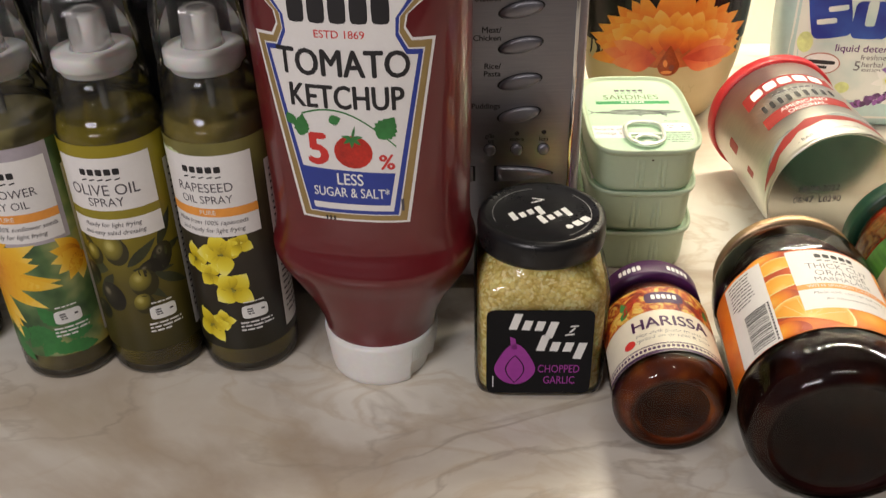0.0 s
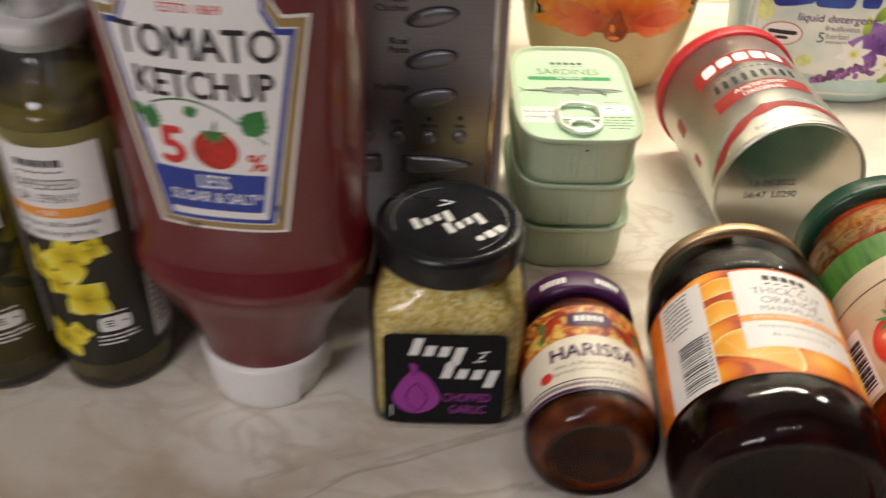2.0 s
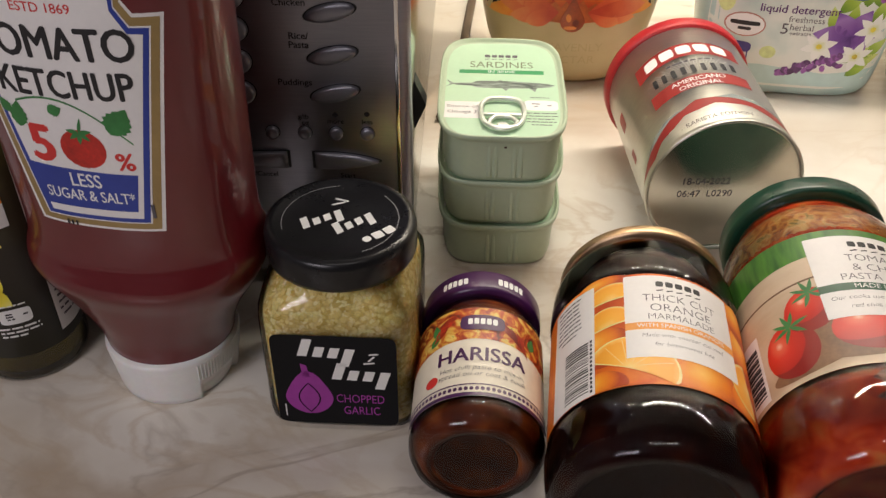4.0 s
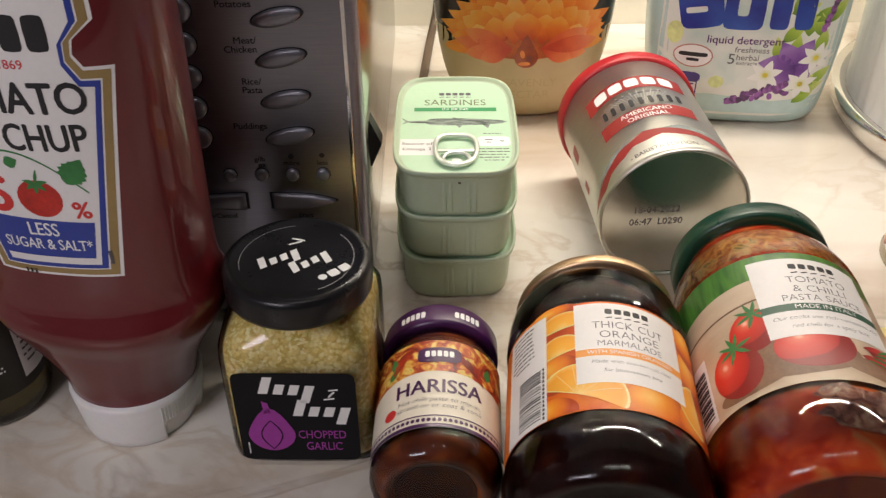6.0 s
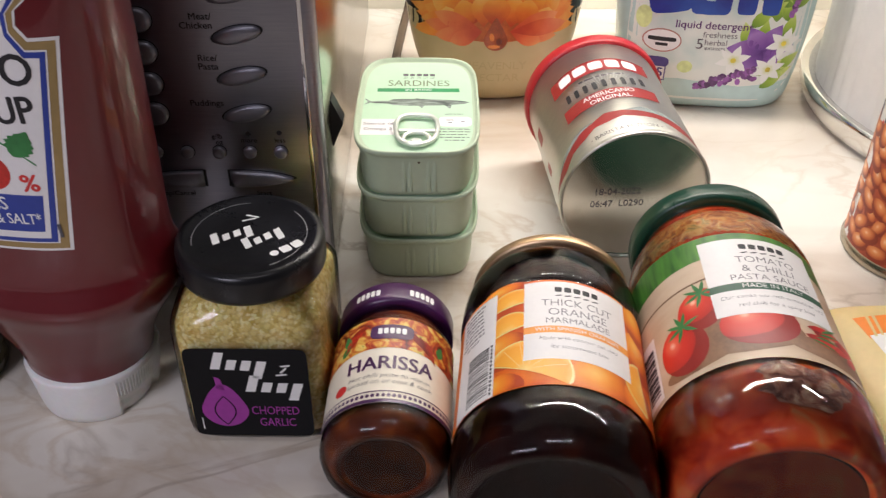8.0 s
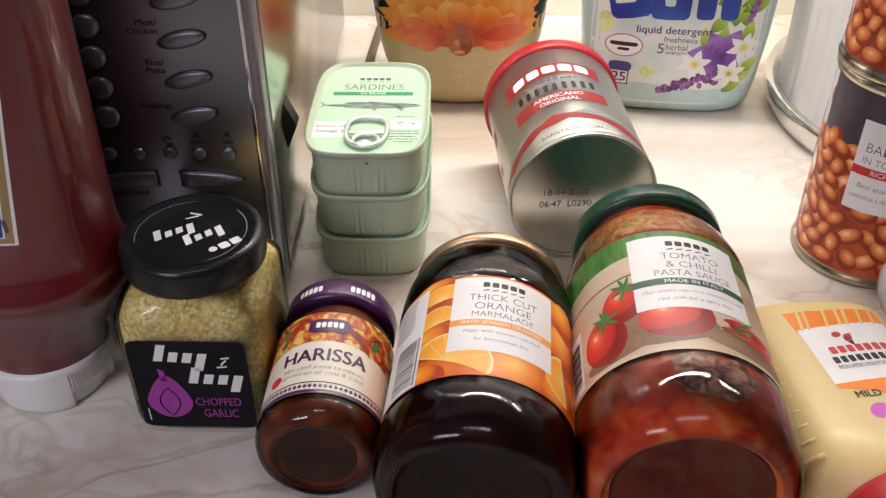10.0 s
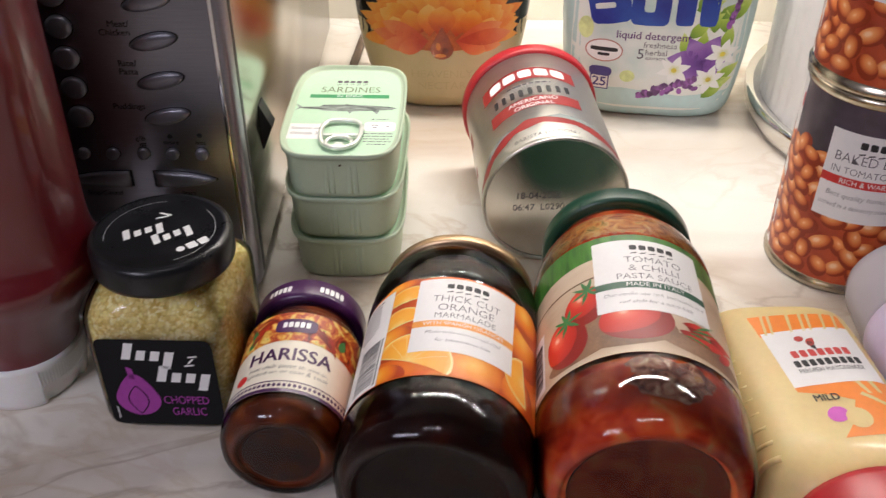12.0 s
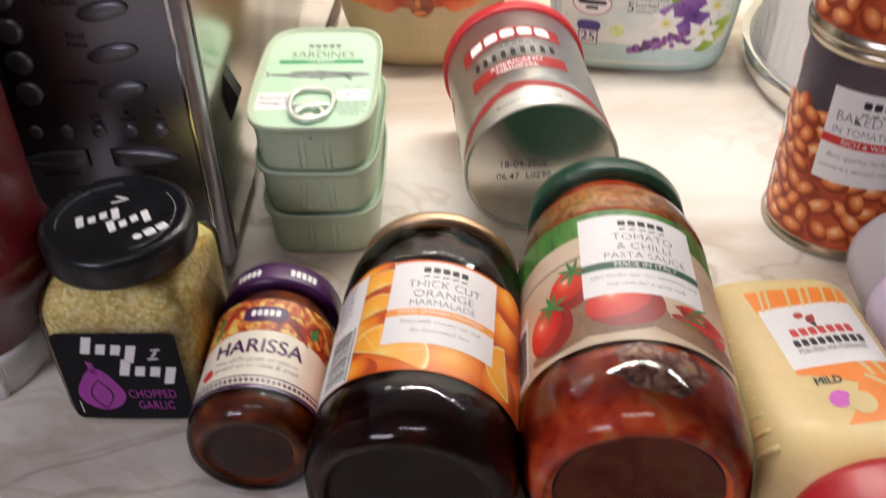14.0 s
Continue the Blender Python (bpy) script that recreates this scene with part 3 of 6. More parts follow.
lettering("less", 0.0034, 0.055, 0.0990, face, L2, INK, panel, bold=0.015, step=0)
lettering("g/lb", 0.0034, 0.0268, 0.1010, face, L2, INK, panel, bold=0.015, step=0)
lettering("oz", 0.0034, 0.0275, 0.0980, face, L2, INK, panel, bold=0.015, step=0)
lettering("Start", 0.0036, 0.045, 0.0706, face, L2, INK, panel, bold=0.015, step=0)
lettering("Stop/Cancel", 0.0036, 0.004, 0.0706, face, L2, INK, panel, bold=0.015, step=0)
prints("mark", [leaf(0.041, 0.1010, 0.0028, 0.0026, 90), leaf(0.055, 0.1042, 0.0028, 0.0026, 270)], face, L2, INK, panel, 0)
# Small black wedge set against the casing's right side.
wedge_form = bmesh.new()
for z, w in ((0.066, 0.0004), (0.079, 0.006), (0.092, 0.0004)):
    for y in (0.500, 0.510):
        wedge_form.verts.new((MX1 - 0.002, y, z)), wedge_form.verts.new((MX1 - 0.002 + w, y, z))
bmesh.ops.convex_hull(wedge_form, input=wedge_form.verts[:])
part("side_wedge", wedge_form, BLACK_PLASTIC, microwave, "black wedge on the casing's side")

# ---- the brown strand behind ----
STRAND = mat("strand_brown", (0.10, 0.065, 0.04), 0.5, var=0.1)
cable = thing("brown_strand", "thin brown strand down the wall and onto the worktop", "cable", pose(0, 0, 0))
# Thin brown tube down the wall, then along the worktop.
part("strand", tube([(0.125, 0.846, 0.40), (0.118, 0.846, 0.2), (0.110, 0.845, 0.06), (0.106, 0.842, 0.016), (0.103, 0.835, 0.0042), (0.100, 0.80, 0.0035), (0.096, 0.74, 0.0035), (0.088, 0.66, 0.0035), (0.082, 0.62, 0.0035)], 0.0034), STRAND, cable)

# ---- oil spray bottles ----
DIP_TUBE = clear("dip_tube_plastic", (0.90, 0.90, 0.86), 0.2, body=(0.75, 0.74, 0.70), share=0.14)
LILAC_GREY = mat("lilac_print", (0.42, 0.38, 0.42), 0.4, var=0.08)


def oil_bottle(label_words, m, oil_tint, wrap, ink_band, words, band_word):
    b = thing("oil_spray_bottle", label_words, "bottle", m, "oil spray bottles in a row")
    R = 0.0248
    shell = [(0.0208, 0.0), (0.0238, 0.0012), (R, 0.005), (R, 0.1335), (0.0242, 0.1385), (0.0216, 0.1440), (0.0166, 0.1480), (0.0152, 0.1500), (0.0164, 0.1512), (0.0164, 0.1528), (0.0152, 0.1542), (0.0150, 0.161)]
    part("bottle", lathe(shell), CLEAR_PLASTIC, b, "clear plastic bottle")
    part("oil", lathe([(0.0198, 0.003), (0.0232, 0.006), (0.0238, 0.010), (0.0238, 0.1335), (0.0222, 0.1400)]), oil_tint, b, "oil filled to the shoulder")
    part("collar", lathe([(0.0135, 0.1590), (0.0155, 0.1595), (0.0157, 0.1618), (0.0172, 0.1624), (0.0180, 0.1632), (0.0180, 0.1686), (0.0174, 0.1696), (0.0120, 0.1700)]), MILKY, b, "milky white collar")
    part("nozzle", lathe([(0.0104, 0.1692), (0.0090, 0.1715), (0.0084, 0.1845), (0.0078, 0.1865), (0.0050, 0.1870)], 40), clear("nozzle_plastic", (0.92, 0.91, 0.90), 0.2, body=(0.92, 0.89, 0.88), share=0.28), b, "translucent spray nozzle")
    part("stem", lathe([(0.0032, 0.168), (0.0032, 0.1835)], 16), MILKY, b)
    part("dip_tube", lathe([(0.0018, 0.008), (0.0018, 0.158)], 12), DIP_TUBE, b, "thin clear dip tube")
    cap = part("overcap", lathe([(0.0226, 0.1440), (0.0223, 0.1465), (0.0215, 0.1650), (0.0209, 0.1870), (0.0200, 0.1912), (0.0182, 0.1932), (0.0150, 0.1938)], caps=(False, True)), CLEAR_PLASTIC, b, "clear plastic overcap")
    part("ring", tube([(0.0125 * math.sin(math.tau * i / 40), 0.0125 * math.cos(math.tau * i / 40), 0.1941) for i in range(40)], 0.0006, 6, True), CLEAR_PLASTIC, cap)
    s = on_round(R)
    sleeve = picture("sleeve", [(rect(-0.052, 0.046, 0.0165, 0.1325), (0, 0.0165, 1, 0.116, 0))], s, 0.0001, wrap, b, 0.003, label="printed plastic sleeve", kind="")
    tag = prints("label", [rect(-0.0245, 0.0215, 0.084, 0.1265)], s, 0.00030, PAPER, sleeve, 0.003, "white paper label")
    shop_mark(-0.0025, 0.1195, 0.019, s, 0.00040, INK, sleeve)
    for k, (text, size) in enumerate(words):
        lettering(text, size, -0.0025, 0.1100 - 0.0062 * k, s, 0.00040, INK_SOFT, sleeve, wide=0.92, step=0.003)
    prints("band", [rect(-0.0245, 0.0215, 0.0950, 0.0995)], s, 0.00040, ink_band, sleeve, 0.003)
    if band_word:
        lettering(band_word, 0.0034, -0.0025, 0.0972, s, 0.00048, WHITE_INK, sleeve, step=0.003)
    for k, text in enumerate(band_lines[words[0][0]]):
        lettering(text, 0.0034, -0.0025, 0.0918 - 0.0042 * k, s, 0.00040, INK_SOFT, sleeve, shear=0.25, wide=0.95, step=0.003)
    prints("nutrition_mark", [oval(0.012, 0.0395, 0.0066, 0.0040, 0, 20, 5)], s, 0.00030, WHITE_INK, sleeve, 0.003)
    small_print(3, 0.0100, 0.0412, 0.004, 0.0014, 0.0008, s, 0.00040, INK, sleeve, 3)
    small_print(1, 0.0160, 0.0400, 0.003, 0.0012, 0.0009, s, 0.00040, INK, sleeve, 4)
    small_print(1, 0.012, 0.0455, 0.012, 0.0014, 0.0008, s, 0.00030, WHITE_INK, sleeve, 6)
    small_print(3, 0.004, 0.0332, 0.017, 0.0022, 0.0010, s, 0.00030, WHITE_INK, sleeve, 5, True)
    prints("back_label", [rect(0.0285, 0.0445, 0.022, 0.118)], s, 0.00030, PAPER, sleeve, 0.003)
    small_print(24, 0.0365, 0.112, 0.012, 0.0036, 0.0012, s, 0.00040, INK_SOFT, sleeve, 7)
    return b, sleeve, s


band_lines = {"SUNFLOWER": ("Made from 100% sunflower seeds", "and ready for light frying"), "OLIVE OIL": ("Ready for light frying", "and easy salad dressing"), "RAPESEED": ("Made from 100% rapeseeds", "and ready for light frying")}
OIL_GOLD = oil_mat("olive_oil", (0.86, 0.72, 0.14), (0.42, 0.33, 0.03), 0.42)
OIL_RAPE = oil_mat("rapeseed_oil", (0.90, 0.78, 0.30), (0.46, 0.36, 0.08), 0.40)
OIL_PALE = oil_mat("sunflower_oil", (0.92, 0.85, 0.50), (0.58, 0.50, 0.20), 0.45)
WRAP_OLIVE = shaded_print("olive_print", ((0.05, (0.045, 0.038, 0.007)), (0.28, (0.075, 0.060, 0.009)), (0.46, (0.15, 0.12, 0.012)), (0.62, (0.22, 0.175, 0.014)), (0.95, (0.31, 0.25, 0.016))), "y", wobble=0.16, grain=45)
WRAP_RAPE = shaded_print("dark_print", ((0.05, (0.014, 0.012, 0.005)), (0.45, (0.030, 0.024, 0.018)), (0.70, (0.055, 0.046, 0.022)), (0.88, (0.13, 0.12, 0.035)), (1.0, (0.19, 0.17, 0.05))), "y", wobble=0.22, grain=40)
WRAP_SUN = ramp_mat("meadow_print", ((0.34, (0.03, 0.07, 0.03)), (0.45, (0.09, 0.17, 0.06)), (0.54, (0.26, 0.31, 0.12)), (0.62, (0.55, 0.44, 0.10)), (0.72, (0.50, 0.42, 0.30))), 34, 0.35, detail=3)
PETAL_SHADE = shaded_print("sunflower_petal_print", ((0.05, (0.50, 0.14, 0.008)), (0.35, (0.78, 0.34, 0.015)), (0.75, (0.88, 0.52, 0.04)), (1.0, (0.92, 0.66, 0.14))), spread=0.35, wobble=0.2)
RAPE_PETAL = shaded_print("rapeseed_petal_print", ((0.0, (0.42, 0.30, 0.01)), (0.35, (0.72, 0.56, 0.025)), (0.75, (0.86, 0.74, 0.07)), (1.0, (0.90, 0.82, 0.22))), spread=0.3, wobble=0.2)
OLIVE_BALL = shaded_print("olive_ball_print", ((0.1, (0.46, 0.40, 0.12)), (0.4, (0.24, 0.20, 0.03)), (0.9, (0.10, 0.085, 0.012)), (1.0, (0.03, 0.026, 0.006))), centre=(-0.35, 0.4), spread=0.3)
BLACK_BALL = shaded_print("dark_olive_print", ((0.08, (0.16, 0.14, 0.09)), (0.3, (0.030, 0.026, 0.014)), (0.9, (0.010, 0.009, 0.005))), centre=(-0.35, 0.4), spread=0.1, wobble=0.06)
YELLOW = mat("petal_yellow", (0.74, 0.56, 0.06), 0.45, var=0.25, scale=120, spread=0.6)
PALE_BUD = mat("pale_bud", (0.42, 0.48, 0.26), 0.45, var=0.2, spread=0.5)
OLIVE_GREEN = mat("green_olive", (0.26, 0.23, 0.03), 0.3, var=0.3, spread=0.4)
DARK_LEAF = mat("dark_leaf", (0.03, 0.035, 0.012), 0.4, var=0.3, spread=0.5)
OLIVE_INK = mat("olive_band", (0.28, 0.23, 0.02), 0.45, var=0.08)

rnd = random.Random(4)
sun, sleeve, s = oil_bottle("sunflower oil spray bottle with sunflower sleeve and clear overcap", pose(-0.1975, 0.3985, 0, 0, 0, 4), OIL_PALE, WRAP_SUN, ORANGE_INK, (("SUNFLOWER", 0.0062), ("SPRAY OIL", 0.0056)), "PURE")
prints("print_sky", [rect(-0.052, 0.024, 0.082, 0.1325)], s, 0.00011, LILAC_GREY, sleeve, 0.003)
picture("print_petal", [blade(-0.030 + 0.006 * math.cos(radians(a)), 0.068 + 0.006 * math.sin(radians(a)), 0.036 * rnd.uniform(0.75, 1.1), 0.0095 * rnd.uniform(0.8, 1.1), a + rnd.uniform(-6, 6)) for a in [rnd.uniform(-115, 90) for _ in range(34)]], s, 0.00011, PETAL_SHADE, sleeve, 0.003, 2e-6, 34)
prints("print_heart", [oval(-0.032, 0.068, 0.009, 0.010)], s, 0.00021, mat("seed_brown", (0.05, 0.02, 0.006), 0.5, var=0.3), sleeve, 0.003)
picture("print_far_petal", [blade(0.027, 0.072, 0.016, 0.0075, a) for a in (135, 160, 185, 210, 235, 260)], s, 0.00011, PETAL_SHADE, sleeve, 0.003)
pile("print_leaf", [leaf(rnd.uniform(-0.024, 0.010), rnd.uniform(0.020, 0.036), 0.015, 0.007, rnd.uniform(0, 360), 1) for _ in range(12)], s, 0.00011, GREEN_INK, sleeve, 0.003)

olive, sleeve, s = oil_bottle("olive oil spray bottle with green-gold sleeve and clear overcap", pose(-0.1510, 0.4020, 0, 0, 0, 5), OIL_GOLD, WRAP_OLIVE, OLIVE_INK, (("OLIVE OIL", 0.0080), ("SPRAY", 0.0064)), "")
pile("print_leaf", [leaf(cu, cv, 0.021, 0.0052, a) for cu, cv, a in ((-0.010, 0.066, 150), (-0.010, 0.066, 190), (-0.012, 0.070, 120), (-0.008, 0.064, 235), (0.000, 0.068, 40), (0.002, 0.066, -10), (0.002, 0.062, -50), (-0.004, 0.074, 80), (0.010, 0.070, 15), (0.012, 0.062, -35), (-0.016, 0.060, 210), (0.016, 0.076, 60))], s, 0.00011, DARK_LEAF, sleeve, 0.003)
picture("print_olive", [ball(-0.011, 0.050, 0.0064, 0.0086, 10), ball(-0.021, 0.062, 0.0050, 0.0064), ball(0.017, 0.070, 0.0056, 0.0082, -20), ball(-0.020, 0.040, 0.0052, 0.0060), ball(0.010, 0.066, 0.0060, 0.0040, 30)], s, 0.00016, BLACK_BALL, sleeve, 0.003)
picture("print_green_olive", [ball(0.006, 0.058, 0.0070, 0.0080), ball(-0.004, 0.077, 0.0064, 0.0080), ball(0.004, 0.046, 0.0050, 0.0060), ball(-0.016, 0.074, 0.0050, 0.0060)], s, 0.00020, OLIVE_BALL, sleeve, 0.003)

rape, sleeve, s = oil_bottle("rapeseed oil spray bottle with dark yellow-flowered sleeve and clear overcap", pose(-0.1018, 0.4030, 0, 0, 0, -3), OIL_RAPE, WRAP_RAPE, ORANGE_INK, (("RAPESEED", 0.0066), ("OIL SPRAY", 0.0058)), "PURE")
picture("print_flower", [blade(cu, cv, r * rnd.uniform(0.85, 1.1), r * rnd.uniform(0.75, 0.95), t + a + rnd.uniform(-14, 14)) for cu, cv, r, t in ((-0.015, 0.069, 0.0095, 20), (-0.007, 0.062, 0.0080, 50), (0.000, 0.0745, 0.0125, 15), (0.010, 0.079, 0.0070, 60), (0.003, 0.0535, 0.0120, 40), (-0.004, 0.0350, 0.0070, 0), (-0.012, 0.0300, 0.0110, 25)) for a in (0, 88, 182, 268)], s, 0.00011, RAPE_PETAL, sleeve, 0.003, 2e-6, 28)
pile("print_stamen", [oval(cu + rnd.uniform(-0.001, 0.001), cv + rnd.uniform(-0.001, 0.001), 0.0008, 0.0006, 0, 8) for cu, cv in ((-0.015, 0.069), (0.000, 0.0745), (0.003, 0.0535), (-0.012, 0.0300)) for _ in range(4)], s, 0.0002, OLIVE_GREEN, sleeve, 0.003)
pile("print_bud", [oval(-0.020 + rnd.uniform(-0.009, 0.006), 0.1285 - 0.010 + rnd.uniform(-0.003, 0.008), 0.0026, 0.0021, 0, 10) for _ in range(16)], s, 0.0002, PALE_BUD, sleeve, 0.003)
oil_bottle("dark oil spray bottle at the end of the row", pose(-0.2690, 0.4120, 0, 0, 0, 0), OIL_RAPE, WRAP_OLIVE, OLIVE_INK, (("OLIVE OIL", 0.0080), ("SPRAY", 0.0064)), "")

# ---- ketchup ----
KETCHUP = mat("ketchup_red", (0.122, 0.006, 0.010), 0.32, var=0.08, scale=20, coat=0.7)
KETCHUP_FORM = smooth_sections([(0.0225, 0.0275, 0.0265, 2.0), (0.034, 0.0300, 0.0270, 2.0), (0.047, 0.0360, 0.0295, 2.1), (0.058, 0.0430, 0.0320, 2.2), (0.067, 0.0476, 0.0342, 2.3), (0.0750, 0.0491, 0.0358, 2.4), (0.0800, 0.0485, 0.0340, 2.4),
                       (0.085, 0.0472, 0.0318, 2.4), (0.095, 0.0465, 0.0306, 2.4), (0.12, 0.0470, 0.0308, 2.4), (0.16, 0.0478, 0.0312, 2.4), (0.20, 0.0482, 0.0314, 2.4), (0.225, 0.0470, 0.0300, 2.4), (0.236, 0.0420, 0.0260, 2.4), (0.239, 0.030, 0.018, 2.4)])
ketchup = thing("ketchup_bottle", "upside-down red squeezy tomato ketchup bottle on white cap", "bottle", pose(-0.0305, 0.3940, 0, 0, 0, -8.5))
shell = loft(KETCHUP_FORM)
for v in shell.verts:
    v.co.z -= 0.0050 * max(0.0, 1 - (v.co.x / 0.047) ** 2) * math.exp(-((v.co.z - 0.074) / 0.011) ** 2)
part("bottle", shell, KETCHUP, ketchup, "clear plastic bottle full of dark red ketchup")
cap_form = lathe([(0.0248, 0.0), (0.0262, 0.0010), (0.0268, 0.004), (0.0275, 0.0102), (0.0275, 0.0106), (0.0290, 0.0235), (0.0284, 0.0255), (0.0250, 0.0262)], 160)
for v in cap_form.verts:
    if v.co.z < 0.0104 and v.co.xy.length > 0.0240 and 46 < math.degrees(math.atan2(v.co.x, -v.co.y)) < 98:
        v.co.xy *= 1 - 0.0024 / v.co.xy.length
cap = part("cap", cap_form, WHITE_PLASTIC, ketchup, "white flip cap standing on the worktop")
ribs = bmesh.new()
for i in range(26):
    a = radians(44 + 3.1 * i)
    for z0, z1, r0, r1 in ((0.013, 0.0225, 0.0280, 0.0290),):
        p = [(((r + d) * math.sin(a + w), -(r + d) * math.cos(a + w), z)) for z, r in ((z0, r0), (z1, r1)) for w, d in ((-0.012, -0.0004), (0.0, 0.0005), (0.012, -0.0004))]
        v = [ribs.verts.new(q) for q in p]
        ribs.faces.new((v[0], v[1], v[4], v[3])), ribs.faces.new((v[1], v[2], v[5], v[4]))
part("grip", ribs, WHITE_PLASTIC, cap, "fine moulded grip ribs", "stuff")
s = on_loft(KETCHUP_FORM)


def keystone(g):
    half = [(0.0, 0.1005 + g * 0.9), (0.0245 - g, 0.1005 + g * 0.9), (0.0375 - g, 0.1850 - g), (0.0290 - g * 0.4, 0.1855 - g), (0.0265 - g * 0.6, 0.1900 - g * 0.5), (0.0275 - g * 0.7, 0.1950 - g * 0.2), (0.0345 - g, 0.2010), (0.0345 - g, 0.2180 - g), (0.0, 0.2210 - g)]
    return half + [(-u, v) for u, v in half[-2:0:-1]]


SHIFT = lambda pts: [(u - 0.0005, v) for u, v in pts]
tag = prints("label", [SHIFT(keystone(0))], s, L1, PAPER, ketchup, 0.004, "keystone-shaped white label with gold and blue borders")
prints("border_gold", [SHIFT(keystone(0.0012))], s, L2, GOLD_INK, tag)
prints("border_white", [SHIFT(keystone(0.0040))], s, L3, PAPER, tag)
prints("border_blue", [SHIFT(keystone(0.0046))], s, L4, BLUE_INK, tag)
prints("label_field", [SHIFT(keystone(0.0066))], s, 0.00040, PAPER, tag)
K1, K2, K3 = 0.00048, 0.00056, 0.00064
prints("logo", word_blocks(5, 0.043, 0.0125, -0.0005, 0.1975, 0, 0.16), s, K1, INK, tag, label="plain black block")
lettering("ESTD 1869", 0.0046, -0.0005, 0.1868, s, K1, RED_INK, tag, bold=0.01)
lettering("TOMATO", 0.0162, -0.0004, 0.1742, s, K1, INK, tag, bold=0.026, wide=0.80)
lettering("KETCHUP", 0.0146, -0.0002, 0.1595, s, K1, INK, tag, bold=0.024, wide=0.76)
prints("vine", [[(-0.0200 + 0.0400 * t, 0.1480 + 0.0078 * math.sin(math.pi * (0.15 + 0.8 * t)) - 0.011 * t * t + w) for t, w in [(i / 14, 0.0004) for i in range(15)] + [(1 - i / 14, -0.0004) for i in range(15)]]], s, K1, GREEN_INK, tag)
prints("leaf", [leaf(-0.0215, 0.1410, 0.0105, 0.0062, 80, 1), leaf(-0.0080, 0.1490, 0.0056, 0.0042, 20, 1), leaf(0.0130, 0.1420, 0.0120, 0.0085, 55, 1), leaf(-0.0240, 0.1460, 0.0060, 0.0045, 120, 1)], s, K2, GREEN_INK, tag)
lettering("5", 0.0205, -0.0140, 0.1350, s, K1, RED_INK, tag, bold=0.045)
prints("tomato", [oval(0.0015, 0.1352, 0.0084, 0.0078)], s, K1, mat("tomato_red", (0.50, 0.022, 0.012), 0.3, var=0.25, scale=90), tag)
prints("calyx", [leaf(0.0015, 0.1418, 0.0048, 0.0018, a) for a in (10, 170, 215, 265, 320)] + [leaf(0.0015, 0.1418, 0.0060, 0.0012, 75)], s, K2, GREEN_INK, tag)
lettering("%", 0.0098, 0.0158, 0.1305, s, K1, RED_INK, tag, bold=0.03)
prints("blue_panel", [[(-0.0235, 0.1268), (-0.0195, 0.1095), (0.0160, 0.1095), (0.0190, 0.1255)]], s, K1, BLUE_INK, tag)
lettering("LESS", 0.0080, -0.0010, 0.1216, s, K2, WHITE_INK, tag, bold=0.015, wide=0.8)
lettering("SUGAR & SALT*", 0.0066, -0.0010, 0.1150, s, K2, WHITE_INK, tag, bold=0.012, wide=0.74)

prints("tick", [rect(-0.0136 + 0.0018 * i, -0.0128 + 0.0018 * i, 0.1008, 0.1028) for i in range(3)], s, K1, INK, tag)
small_print(1, 0.0214, 0.1098, 0.0016, 0.002, 0.0060, s, K1, INK_SOFT, tag, 12)


# ---- garlic jar ----
GARLIC = garlic_mat()
BLACK_LABEL = mat("black_label", (0.010, 0.010, 0.011), 0.6, var=0.15, spec=0.12)
BLACK_LID = mat("black_lid", (0.010, 0.010, 0.011), 0.28, var=0.15, scale=80, bump=0.05, spec=0.35)
MAGENTA = mat("magenta_ink", (0.34, 0.035, 0.32), 0.4, var=0.12)


def script(letters, width, height, cu, cv, turn):
    """A brushed mark as plain slanted blocks."""
    step = width / letters
    c, s_ = math.cos(radians(turn)), math.sin(radians(turn))
    out = []
    for i in range(letters):
        top = height * (1.15 if i == 0 else 0.68)
        foot = -height * (0.55 if i == letters - 1 else 0.02)
        mid, w = (i - (letters - 1) / 2) * step, step * 0.32
        block = [(mid - w + 0.25 * foot, foot), (mid + w + 0.25 * foot, foot), (mid + w + 0.25 * top, top), (mid - w + 0.25 * top, top)]
        out.append([(cu + a * c - (b - 0.3 * height) * s_, cv + a * s_ + (b - 0.3 * height) * c) for a, b in block])
    return out


garlic = thing("garlic_jar", "square glass jar of chopped garlic with black screw lid", "jar", pose(0.0498, 0.3875, 0, 0, 0, -1.0))
JAR = [(0.0, 0.026, 0.026, 5), (0.0012, 0.0288, 0.0288, 6), (0.005, 0.0316, 0.0316, 7), (0.010, 0.0322, 0.0322, 7), (0.058, 0.0322, 0.0322, 7), (0.0635, 0.0319, 0.0319, 6.5), (0.0675, 0.0306, 0.0306, 5), (0.0710, 0.0282, 0.0282, 3.4), (0.0735, 0.0272, 0.0272, 2.4), (0.0760, 0.0268, 0.0268, 2.0), (0.0800, 0.0268, 0.0268, 2.0)]
part("glass", loft(JAR, 96), GLASS, garlic, "clear square glass")
part("filling", loft([(z + (0.0018 if z < 0.02 else -0.0012), hx - 0.0016, hy - 0.0016, n) for z, hx, hy, n in JAR], 96), GARLIC, garlic, "pale yellow chopped garlic")
lid = part("lid", lathe([(0.0285, 0.0765), (0.0300, 0.0772), (0.0304, 0.0790), (0.0304, 0.0870), (0.0298, 0.0895), (0.0280, 0.0908), (0.0262, 0.0905), (0.0255, 0.0899), (0.0100, 0.0899)], 96), BLACK_LID, garlic, "black metal lid")
s = on_top(0.0899)
T = 24
